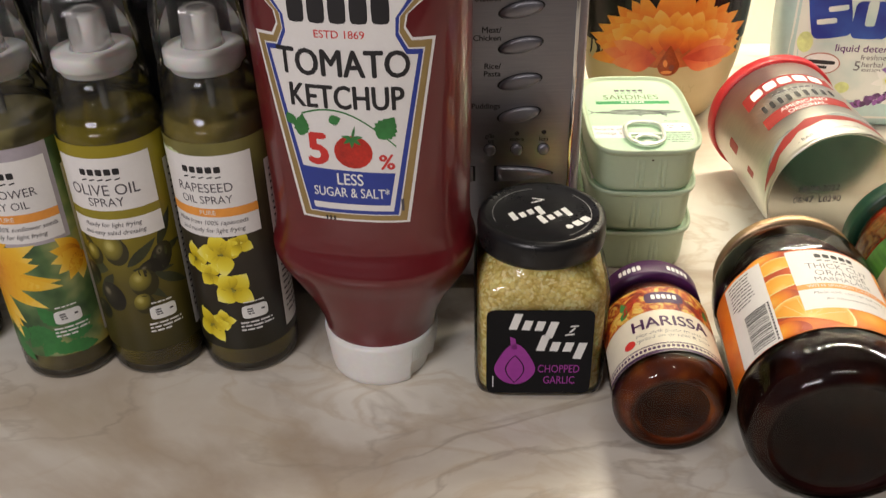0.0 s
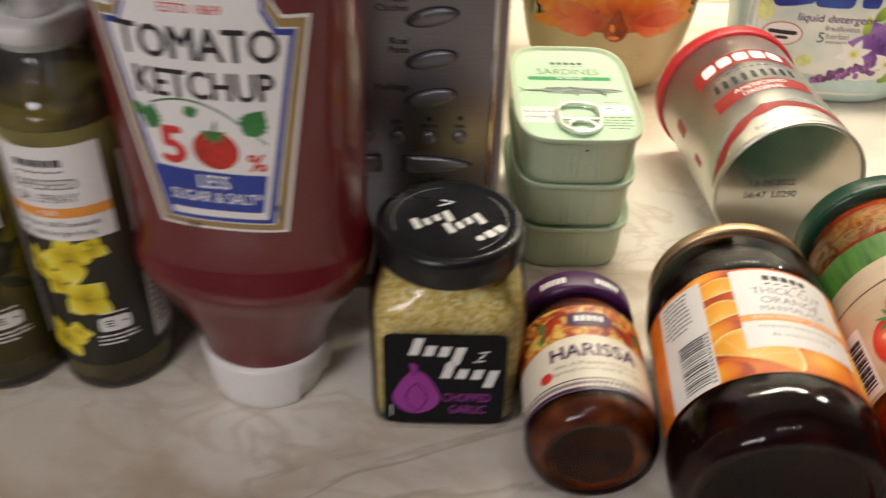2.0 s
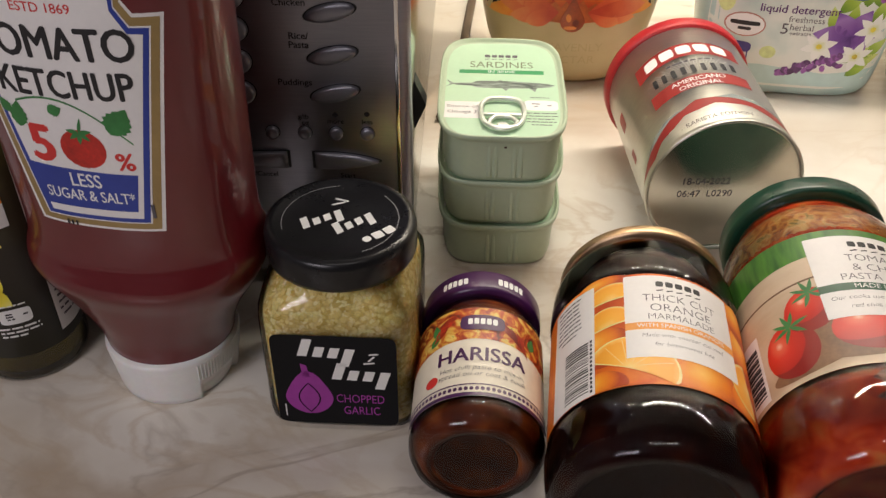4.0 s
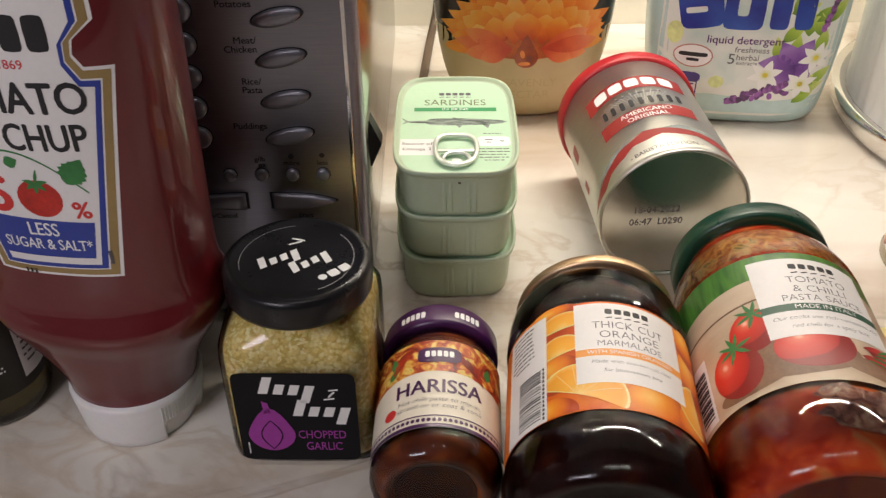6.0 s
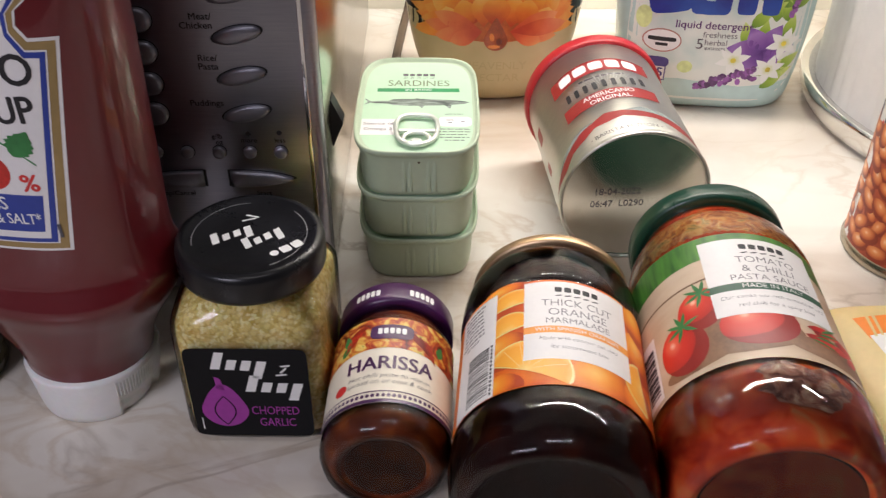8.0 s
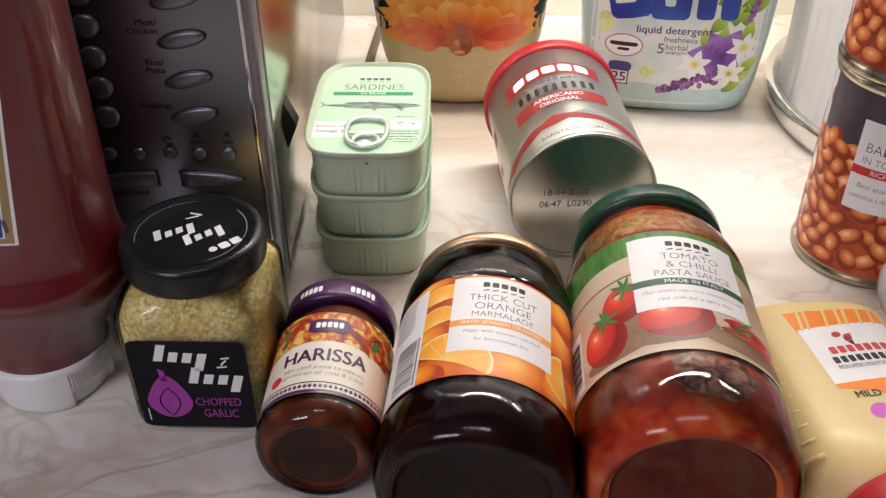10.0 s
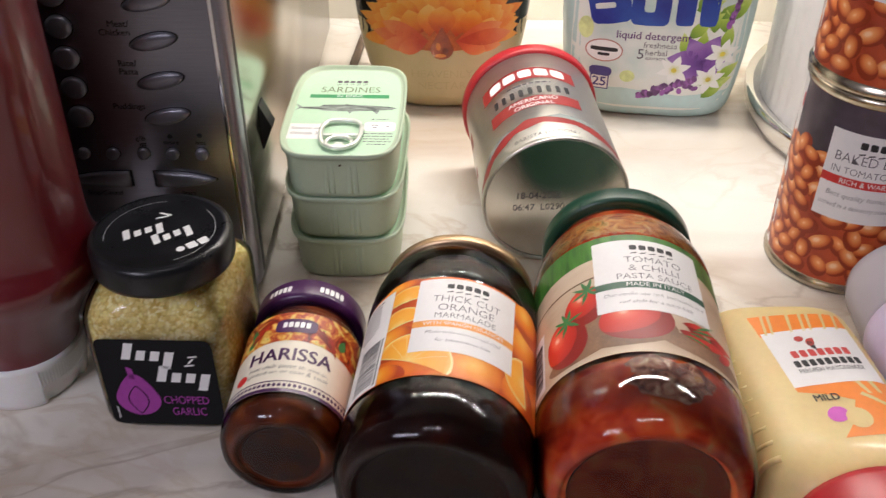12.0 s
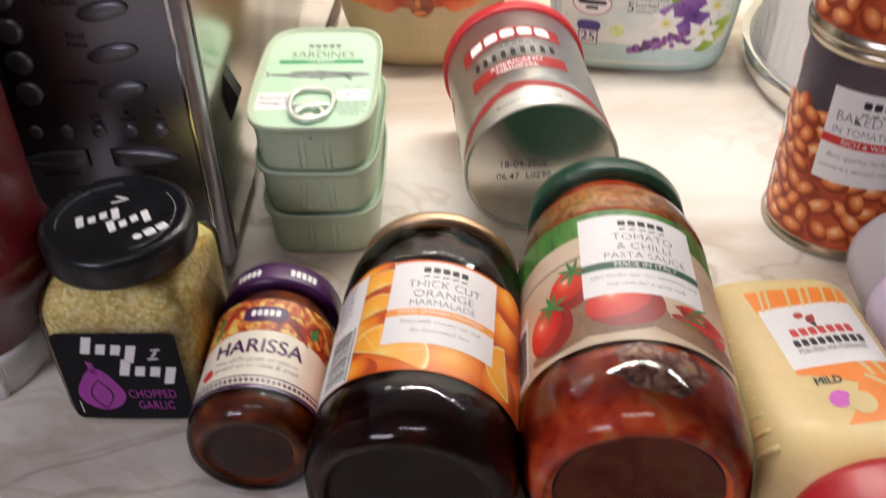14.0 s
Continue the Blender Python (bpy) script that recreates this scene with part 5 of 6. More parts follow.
lettering("Our cooks use rich tomatoes and", 0.0031, 0.0052, 0.0712, s, A1, INK_SOFT, tag, shear=0.2, bold=-0.012, step=0.003)
lettering("red chilli for a spicy kick", 0.0031, 0.0052, 0.0664, s, A1, INK_SOFT, tag, shear=0.2, bold=-0.012, step=0.003)
prints("side_panel", [rect(-0.0595, -0.0480, 0.0390, 0.0720)], s, L3, PAPER, tag, 0.003)
prints("barcode", [rect(-0.0580, -0.0495, 0.0420 + 0.0016 * i, 0.0427 + 0.0016 * i + 0.0004 * (i % 3)) for i in range(16)], s, L4, INK, tag, 0.003, "", "stuff")

# ---- sardine tins ----
MINT = mat("mint_enamel", (0.45, 0.55, 0.39), 0.38, var=0.04, scale=30)
MINT_PALE = mat("pale_mint_print", (0.47, 0.67, 0.47), 0.4, var=0.03)
FISH = ramp_mat("fish_print", ((0.35, (0.04, 0.05, 0.045)), (0.62, (0.30, 0.36, 0.31))), 120, 0.4, stretch=(1, 4, 1))
SILVER = mat("ring_pull_silver", (0.74, 0.77, 0.71), 0.36, metal=0.7, var=0.05)
TX, TY, TH = 0.0322, 0.0535, 0.0279
DENT = mat("rust_spot", (0.06, 0.03, 0.015), 0.7)


def sardine_tin(m):
    t = thing("sardine_tin", "pale green tin of sardines with ring pull", "tin", m, "stack of sardine tins")
    n = 4.6
    body = [(0.0, TX - 0.0052, TY - 0.0052, n), (0.0012, TX - 0.0036, TY - 0.0036, n), (0.004, TX - 0.0030, TY - 0.0030, n), (TH - 0.0050, TX - 0.0020, TY - 0.0020, n), (TH - 0.0036, TX - 0.0016, TY - 0.0016, n), (TH - 0.0028, TX - 0.0002, TY - 0.0002, n), (TH - 0.0016, TX, TY, n), (TH - 0.0004, TX, TY, n), (TH, TX - 0.0006, TY - 0.0006, n), (TH - 0.0004, TX - 0.0014, TY - 0.0014, n), (TH - 0.0019, TX - 0.0019, TY - 0.0019, n), (TH - 0.0022, TX - 0.0025, TY - 0.0025, n), (TH - 0.0022, TX - 0.0200, TY - 0.0200, n)]
    part("body", loft(body, 96), MINT, t)
    for x in (-0.0060, -0.0030, 0.0060, 0.0090):
        part("flute", box(x - 0.0013, x + 0.0013, -TY + 0.0021, -TY + 0.0040, 0.0032, TH - 0.0052, 0.0009, 3), MINT, t)
    s = on_top(TH - 0.0022)
    lidp = prints("lid_print", [oval(0, 0, TX - 0.0034, TY - 0.0034, 0, 48, n)], s, 0.0001, MINT_PALE, t, 0, "pale mint lid print")
    shop_mark(0.0, 0.0345, 0.0185, s, L2, INK_SOFT, lidp)
    lettering("SARDINES", 0.0098, 0.0, 0.0240, s, L2, mat_olive, lidp, wide=0.78, step=0)
    prints("band", [rect(-0.0222, 0.0222, 0.0140, 0.0182)], s, L2, BAND_GREEN, lidp, 0)
    lettering("IN BRINE", 0.0036, 0.0, 0.0161, s, L3, WHITE_INK, lidp, step=0)
    spine = [(-0.0265 + 0.054 * i / 20, 0.0036 * math.sin(math.pi * min(1, (i / 20) ** 0.9)) ** 0.6 * (1 if i > 4 else 0.4)) for i in range(21)]
    fish = [(u, 0.0015 + w + 0.0008) for u, w in spine] + [(u, 0.0015 - w * 0.95) for u, w in spine[-2:0:-1]]
    prints("fish_drawing", [fish, [(-0.024, 0.0022), (-0.0285, 0.0062), (-0.0265, 0.0020), (-0.0290, -0.0012)], [(-0.003, 0.0045), (-0.001, 0.0070), (0.003, 0.0046)], [(0.000, -0.0012), (0.002, -0.0046), (0.004, -0.0012)], [(0.014, -0.0010), (0.017, -0.0052), (0.018, -0.0010)]], s, L2, FISH, lidp, 0, "grey fish drawing")
    prints("white_box", [rect(-0.0285, -0.0108, -0.0330, -0.0165)], s, L2, PAPER, lidp, 0)
    lettering("Source of", 0.0040, -0.0197, -0.0215, s, L3, INK_SOFT, lidp, step=0)
    lettering("Omega 3", 0.0040, -0.0197, -0.0270, s, L3, INK_SOFT, lidp, step=0)
    prints("nutrition_mark", [oval(0.0195, -0.0190, 0.0084, 0.0052, 0, 24, 5)], s, L2, WHITE_INK, lidp, 0)
    small_print(2, 0.0168, -0.0175, 0.004, 0.0026, 0.0008, s, L3, INK_SOFT, lidp, 2)
    small_print(1, 0.0235, -0.0190, 0.003, 0.0018, 0.0009, s, L3, INK_SOFT, lidp, 3)
    small_print(1, 0.0190, -0.0110, 0.015, 0.0016, 0.0007, s, L2, INK_SOFT, lidp, 4)
    small_print(5, 0.0190, -0.0268, 0.016, 0.0028, 0.0008, s, L2, INK_SOFT, lidp, 5)
    z = TH - 0.0002
    loop = []
    for i in range(32):
        a = math.tau * i / 32
        w = 0.0104 - 0.0012 * math.sin(a + 3.14)
        loop.append((w * power(math.cos(a), 3.0), -0.0305 + 0.0145 * power(math.sin(a), 2.6), z))
    ring = part("ring_pull", tube(loop, 0.0013, 8, True), SILVER, t, "silver ring pull")
    part("tongue", tube([(0.0066 * math.cos(math.tau * i / 24), -0.0400 + 0.0062 * math.sin(math.tau * i / 24), z) for i in range(24)], 0.0012, 8, True), SILVER, ring)
    part("rivet", lathe([(0.0030, TH - 0.0022), (0.0030, TH - 0.0004), (0.0020, TH + 0.0004)], 20), SILVER, ring).location = (0, -0.0420, 0)
    part("bridge", box(-0.0095, 0.0095, -0.0330, -0.0308, z - 0.0009, z + 0.0007, 0.0004), SILVER, ring)
    return t


mat_olive = mat("olive_ink", (0.16, 0.19, 0.10), 0.5, var=0.1)
BAND_GREEN = mat("band_green_ink", (0.03, 0.30, 0.10), 0.45, var=0.08)
tin = sardine_tin(pose(0.1165, 0.5195, 2 * TH - 0.0008 * 2, 0, 0, -0.5))
copy_thing(tin, pose(0.1172, 0.5215, TH - 0.0008, 0, 0, -1.5))
copy_thing(tin, pose(0.1165, 0.5225, 0, 0, 0, 0.5))
prints("rust_spot", [oval(0.0015, 0.0215, 0.0007, 0.0006)], on_front(-TY + 0.0012), L2, DENT, tin, 0, "small rust spot")

# ---- coffee tin ----
TIN = ramp_mat("tin_silver", ((0.3, (0.58, 0.58, 0.54)), (0.7, (0.68, 0.67, 0.62))), 90, 0.36, metal=1.0, stretch=(1, 1, 20))
TIN_BASE = mat("tin_base", (0.66, 0.65, 0.60), 0.16, metal=1.0, var=0.04, scale=20)
RED_LID = mat("red_plastic", (0.48, 0.022, 0.028), 0.32, var=0.06)
BRICK = mat("brick_red_ink", (0.31, 0.022, 0.018), 0.4, var=0.08)
CR = 0.0402
coffee = thing("coffee_tin", "silver and red coffee tin lying on its side with red lid", "tin", lying(0.2315, 0.4895, 0.0402, 4.5, 0, 1.9))
part("body", lathe([(CR - 0.0014, 0.0016), (CR - 0.0008, 0.0002), (CR, 0.0), (CR + 0.0004, 0.0008), (CR + 0.0002, 0.0024), (CR - 0.0002, 0.0032), (CR, 0.0042), (CR, 0.1050)], 96, (False, True)), TIN, coffee, "silver printed tin")
base = part("base", lathe([(CR - 0.0013, 0.0013), (CR - 0.0016, 0.0017), (CR - 0.0020, 0.0018), (CR - 0.0024, 0.0018), (0.03, 0.0018), (0.02, 0.0018), (0.002, 0.0018)], 96, (False, True)), TIN_BASE, coffee, "bright flat base")
part("lid", lathe([(CR + 0.0006, 0.1000), (CR + 0.0016, 0.1003), (CR + 0.0022, 0.1015), (CR + 0.0022, 0.1082), (CR + 0.0012, 0.1100), (CR - 0.002, 0.1106)], 96), RED_LID, coffee, "red plastic lid")
foot_face = lambda u, v, off: (u, -v, 0.0018 - off)
lettering("18-04-2022", 0.0058, -0.0095, 0.0035, foot_face, L2, INK_SOFT, base, wide=0.95, step=0)
lettering("06:47  L0290", 0.0058, -0.0090, -0.0042, foot_face, L2, INK_SOFT, base, wide=0.95, step=0)
tin_face = on_round(CR)
s = lambda u, v, off: tin_face(0.96 * u - 0.0100, max(0.0045, v - 0.010 + 0.004 * min(1, max(0, (v - 0.06) / 0.02))), off)


def bent(u0, u1, v0, v1, rise):
    low = [(u0 + (u1 - u0) * i / 10, v0 + rise * math.sin(math.pi * i / 10)) for i in range(11)]
    return low + [(u, v + v1 - v0) for u, v in low[::-1]]


band = prints("banner", [bent(-0.030, 0.031, 0.0720, 0.0845, 0.004)], s, L1, BRICK, coffee, 0.003, "red banner")
prints("logo", [[(u, v + 0.004 * math.sin(math.pi * (u + 0.030) / 0.061)) for u, v in p] for p in word_blocks(5, 0.050, 0.0082, 0.0005, 0.0782, 0, 0.16)], s, L2, WHITE_INK, band, 0.003, "plain white blocks")
prints("ray", [[(0.001 + 0.0135 * math.sin(a), 0.0500 + 0.0100 * math.cos(a)), (0.001 + ln * math.sin(a - 0.010), 0.0500 + 0.66 * ln * math.cos(a)), (0.001 + ln * math.sin(a + 0.010), 0.0500 + 0.66 * ln * math.cos(a))] for a, ln in [(-1.75 + 3.5 * i / 58, 0.037 if i % 2 else 0.033) for i in range(59)]], s, L1, mat("pale_silver_ink", (0.62, 0.62, 0.59), 0.4), coffee, 0.004)
prints("brand_line", word_blocks(9, 0.050, 0.0066, 0.001, 0.0640, 0, 0.5), s, L2, INK, coffee, 0.003, "plain dark blocks")
small_print(1, 0.001, 0.0712, 0.040, 0.002, 0.0014, s, L2, INK_SOFT, coffee, 8)
red = prints("red_band", [bent(-0.027, 0.029, 0.0450, 0.0562, 0.002)], s, L2, BRICK, coffee, 0.003)
lettering("AMERICANO", 0.0052, 0.001, 0.0545, s, L3, WHITE_INK, red, bold=0.015, step=0.003)
lettering("ORIGINAL", 0.0052, 0.001, 0.0492, s, L3, WHITE_INK, red, bold=0.015, step=0.003)
peaks = [(-0.056, 0.006), (-0.040, 0.017), (-0.031, 0.023), (-0.021, 0.031), (-0.014, 0.0325), (-0.006, 0.0385), (0.003, 0.0365), (0.011, 0.0370), (0.021, 0.0315), (0.033, 0.0270), (0.045, 0.017), (0.056, 0.012)]
peaks = [(u, 0.0345 + 0.66 * (v - 0.0365)) for u, v in peaks]
prints("mountain_band", [peaks + [(u, v - 0.0070 + 0.0020 * math.sin(330 * u)) for u, v in peaks[::-1]]], s, L1, BRICK, coffee, 0.003)
prints("mountain_shade", [[(0.004, 0.0342), (0.014, 0.0362), (0.022, 0.0335), (0.036, 0.0300), (0.048, 0.0215), (0.033, 0.0272), (0.020, 0.0305)], [(-0.046, 0.0190), (-0.034, 0.0275), (-0.026, 0.0310), (-0.018, 0.0330), (-0.012, 0.0325), (-0.022, 0.0300), (-0.032, 0.0250)]], s, L2, mat("slate_ink", (0.24, 0.27, 0.26), 0.4), coffee, 0.003)
lettering("- BARISTA EDITION -", 0.0044, 0.002, 0.0180, s, L1, INK_SOFT, coffee, step=0.003)
prints("side_mark", [oval(-0.054, 0.070, 0.0034, 0.0060, 0, 16, 8), oval(-0.055, 0.040, 0.0022, 0.0052, 0, 16, 8)], s, L1, BRICK, coffee, 0.003)

# ---- tins of beans ----
BEAN_SAUCE = ramp_mat("bean_sauce_print", ((0.3, (0.30, 0.030, 0.008)), (0.6, (0.48, 0.075, 0.020)), (0.8, (0.58, 0.14, 0.04))), 70, 0.35)
BEAN_BALL = shaded_print("bean_ball_print", ((0.06, (0.92, 0.58, 0.34)), (0.28, (0.82, 0.33, 0.11)), (0.64, (0.68, 0.19, 0.046)), (0.92, (0.46, 0.08, 0.018)), (1.0, (0.27, 0.034, 0.009))), centre=(-0.22, 0.38), spread=0.30, wobble=0.06, grain=160, rough=0.32)
DARK_TABLE = ramp_mat("dark_print_band", ((0.3, (0.035, 0.025, 0.035)), (0.7, (0.11, 0.085, 0.11))), 40, 0.35)
TIN_EDGE = mat("tin_edge", (0.50, 0.44, 0.34), 0.25, metal=1.0, var=0.06)
BR = 0.0372


def bean_tin(m):
    t = thing("bean_tin", "tin of baked beans with printed bean label", "tin", m, "stack of bean tins")
    part("body", lathe([(BR - 0.003, 0.0015), (BR - 0.0012, 0.0), (BR + 0.0008, 0.0004), (BR + 0.0010, 0.0028), (BR, 0.0042), (BR - 0.0005, 0.0055), (BR - 0.0005, 0.1035), (BR, 0.1045), (BR + 0.0010, 0.1058), (BR + 0.0008, 0.1082), (BR - 0.0012, 0.1086), (BR - 0.0020, 0.1070), (BR - 0.0024, 0.1050), (0.004, 0.1046)], 96), TIN_EDGE, t, "tinplate body and rims")
    s = on_round(BR - 0.0005)
    lab = prints("label", [rect(-0.075, 0.075, 0.0056, 0.1034)], s, L1, BEAN_SAUCE, t, 0.003, "printed paper label with beans")
    prints("dark_band", [rect(-0.075, 0.075, 0.0740, 0.1034)], s, L2, DARK_TABLE, lab, 0.003)
    prints("side_panel", [rect(-0.0480, -0.0400, 0.0060, 0.1030)], s, L3, PAPER, lab, 0.003)
    prints("red_mark", [rect(-0.0420, -0.0402, 0.088, 0.095), rect(-0.0420, -0.0402, 0.070, 0.075)], s, L4, RED_INK, lab, 0.003)
    r = random.Random(21)
    beans, spots, tries = [], [], 0
    while len(beans) < 230 and tries < 9000:
        tries += 1
        u, v = r.uniform(-0.071, 0.071), r.uniform(0.0100, 0.0745)
        if all(((u - a) / 1.12) ** 2 + (v - b) ** 2 > 0.0074 ** 2 for a, b in spots):
            spots.append((u, v))
            beans.append((u, v, r.uniform(0.0058, 0.0074), r.uniform(0.0040, 0.0049), r.gauss(-8, 40)))
    beans.sort(key=lambda one: -one[1])
    picture("bean_picture", [ball(u, v, ru, rv, t, 18, 2.2) for u, v, ru, rv, t in beans], s, L2 + 0.00004, BEAN_BALL, lab, 0.002, 0.000014, 19)
    w = prints("white_panel", [rect(-0.0130, 0.0370, 0.0432, 0.0905)], s, 0.00055, PAPER, lab, 0.003)
    shop_mark(0.0120, 0.0850, 0.0220, s, 0.00063, INK, lab)
    lettering("BAKED BEANS", 0.0072, 0.0120, 0.0770, s, 0.00063, INK_SOFT, lab, bold=-0.012, step=0.003, wide=0.92)
    lettering("IN TOMATO SAUCE", 0.0052, 0.0120, 0.0703, s, 0.00063, INK_SOFT, lab, bold=-0.012, step=0.003, wide=0.92)
    prints("band", [rect(-0.0130, 0.0370, 0.0625, 0.0670)], s, 0.00063, RED_INK, lab, 0.003)
    lettering("RICH & WARMING", 0.0038, 0.0120, 0.0647, s, 0.00071, WHITE_INK, lab, step=0.003)
    lettering("Best quality haricot beans", 0.0040, 0.0120, 0.0570, s, 0.00063, INK_SOFT, lab, shear=0.2, bold=-0.012, step=0.003)
    lettering("cooked in a delicately seasoned sauce", 0.0038, 0.0120, 0.0512, s, 0.00063, INK_SOFT, lab, shear=0.2, bold=-0.012, step=0.003, wide=0.8)
    return t


beans = bean_tin(pose(0.3955, 0.4985, 0, 0, 0, -33))
beans.scale = (1.02, 1.02, 1.06)
copy_thing(beans, pose(0.3950, 0.4990, 0.1086 * 1.06, 0, 0, -38))

# ---- mayonnaise bottle ----
MAYO = mat("mayonnaise", (0.72, 0.55, 0.24), 0.45, var=0.05, scale=40, coat=0.12, sub=0.25)
FLAME = mat("flame_orange_ink", (0.86, 0.24, 0.02), 0.42, var=0.06)
MAYO_FORM = smooth_sections([(0.030, 0.0180, 0.0170, 2.2), (0.040, 0.0290, 0.0215, 2.5), (0.052, 0.0345, 0.0235, 2.8), (0.070, 0.0354, 0.0235, 3.0), (0.104, 0.0358, 0.0230, 3.0), (0.134, 0.0352, 0.0222, 3.2), (0.144, 0.0335, 0.0205, 3.4), (0.148, 0.0290, 0.0170, 3.4)])
mayo = thing("mayonnaise_bottle", "squeezy bottle of pale yellow mayonnaise lying flat with red cap", "bottle", pose(0.3305, 0.2530, 0.0322, -94, 0, 2.0))
part("bottle", loft(MAYO_FORM), MAYO, mayo, "clear squeezy bottle full of pale mayonnaise")
part("cap", lathe([(0.0270, 0.0), (0.0290, 0.0012), (0.0300, 0.0050), (0.0306, 0.0300), (0.0298, 0.0335), (0.0200, 0.0350)]), RED_LID, mayo, "red flip cap")
for i in range(10):
    for sx in (-1, 1):
        way = [(sx * 0.0344 * power(math.sin(radians(a)), 3.0), -0.0226 * power(math.cos(radians(a)), 3.0), 0.050 + 0.0082 * i + 0.00009 * (a - 40)) for a in (50, 58, 66, 74, 82, 90)]
        part("grip_rib", tube(way, 0.0014, 8), MAYO, mayo)
mayo_face = on_loft(MAYO_FORM)
s = lambda u, v, off: mayo_face(u * 0.845 + 0.0033, v + 0.0036 + (v - 0.0738) * 0.054, off)
tag = prints("label", [[(-0.0195, 0.0800), (0.0290, 0.0860), (0.0272, 0.1215), (-0.0222, 0.1150)]], s, L2, PAPER, mayo, 0.003, "white and orange printed label")
prints("print_top", [[(-0.0245, 0.1275), (-0.0228, 0.1130), (0.0275, 0.1195), (0.0265, 0.1310)]], s, L1, FLAME, tag, 0.003)
prints("print_stripe", [[(u, 0.1140 + 0.13 * (u + 0.022)), (u + 0.0014, 0.1140 + 0.13 * (u + 0.022)), (u + 0.0044, 0.1310), (u + 0.0026, 0.1310)] for u in (-0.0200, -0.0165, -0.0060, 0.0010, 0.0050, 0.0130, 0.0200)], s, L2, MAYO, tag, 0.003)
prints("print_foot", [[(-0.0195, 0.0805), (-0.0190, 0.0775), (-0.004, 0.0755), (0.006, 0.0725), (0.0000, 0.0610), (-0.0085, 0.0520), (0.0265, 0.0555), (0.0295, 0.0870)]], s, L1, FLAME, tag, 0.003)
prints("print_curve", [[(0.010, 0.0760), (0.0285, 0.0660), (0.0285, 0.0685), (0.012, 0.0775)], [(0.011, 0.0840), (0.015, 0.0770), (0.017, 0.0770), (0.014, 0.0843)], [(0.018, 0.0848), (0.021, 0.0780), (0.023, 0.0780), (0.021, 0.0850)]], s, L2, MAYO, tag, 0.003)
prints("dot", [oval(-0.0060, 0.0645, 0.0055, 0.0040, 25)], s, L2, mat("pink_ink", (0.62, 0.10, 0.50), 0.4), tag, 0.003)
prints("dot", [oval(0.0030, 0.0625, 0.0064, 0.0054, 25)], s, L3, MAYO, tag, 0.003)
RUST = mat("rust_red_ink", (0.45, 0.05, 0.035), 0.45, var=0.1)
prints("emblem", [leaf(-0.0010, 0.1065, 0.0070, 0.0044, 50), oval(-0.0040, 0.1110, 0.0026, 0.0018, 20)], s, L3, RUST, tag, 0.003, "small plain emblem")
prints("emblem_foot", [leaf(0.0000, 0.1095, 0.0066, 0.0030, -70)], s, L3, INK, tag, 0.003)
prints("logo", word_blocks(7, 0.0330, 0.0046, 0.0035, 0.1022, 7, 0.2), s, L3, mat("scarlet_ink", (0.62, 0.06, 0.05), 0.45), tag, 0.003, "plain red blocks")
prints("brand_line", word_blocks(9, 0.0370, 0.0042, 0.0045, 0.0962, 7, 0.22), s, L3, INK, tag, 0.003, "plain black blocks")
lettering("PERI-PERI MAYONNAISE", 0.0036, 0.0045, 0.0915, s, L3, INK, tag, step=0.003, turn=7, wide=0.92)
lettering("MILD", 0.0052, -0.0070, 0.0738, s, L3, INK, tag, bold=0.03, step=0.003, wide=1.1, turn=5)
lettering("26", 0.0050, 0.0215, 0.0590, s, L3, INK, tag, bold=0.02, step=0.003)

# ---- lilac bottle ----
LILAC = mat("lilac_plastic", (0.58, 0.48, 0.66), 0.35, var=0.04, sub=0.2)
lilac = thing("lilac_bottle", "lilac plastic bottle with frosted cap lying on its side", "bottle", lying(0.3945, 0.2850, 0.0300, -2.0))
part("bottle", lathe([(0.0200, 0.0), (0.0270, 0.0020), (0.0300, 0.0080), (0.0300, 0.1050), (0.0285, 0.1120), (0.0230, 0.1160)]), LILAC, lilac)
part("cap", lathe([(0.0270, 0.1130), (0.0280, 0.1150), (0.0275, 0.1420), (0.0262, 0.1490), (0.0215, 0.1540), (0.0120, 0.1558), (0.002, 0.1562)]), clear("frosted_plastic", (0.80, 0.76, 0.80), 0.15, body=(0.72, 0.66, 0.70), share=0.55), lilac, "frosted translucent cap")

# ---- detergent bottles ----
TURQUOISE = mat("pale_turquoise_print", (0.46, 0.62, 0.60), 0.32, var=0.1, scale=14, coat=0.3)
WASHED = ramp_mat("washed_print", ((0.3, (0.44, 0.60, 0.56)), (0.45, (0.72, 0.76, 0.70)), (0.7, (0.80, 0.80, 0.74))), 16, 0.32, coat=0.3)
DEEP_BLUE = ramp_mat("deep_blue_ink", ((0.35, (0.012, 0.02, 0.22)), (0.7, (0.03, 0.10, 0.42))), 30, 0.35)
LAVENDER = mat("lavender_ink", (0.20, 0.07, 0.24), 0.4, var=0.3, spread=0.7)
DETERGENT = smooth_sections([(0.0, 0.0500, 0.0300, 3.2), (0.004, 0.0545, 0.0345, 3.2), (0.015, 0.0580, 0.0370, 3.2), (0.05, 0.0620, 0.0380, 3.2), (0.09, 0.0635, 0.0380, 3.2), (0.14, 0.0620, 0.0370, 3.2), (0.19, 0.0540, 0.0340, 3.0), (0.225, 0.0380, 0.0280, 2.6), (0.235, 0.0250, 0.0220, 2.2)])
deter = thing("detergent_bottle", "pale turquoise liquid detergent bottle with purple flowers print", "bottle", pose(0.3200, 0.7000, 0, 0, 0, -7))
deter.scale = (1.05, 1, 1)
part("bottle", loft(DETERGENT), TURQUOISE, deter, "pale turquoise plastic bottle")
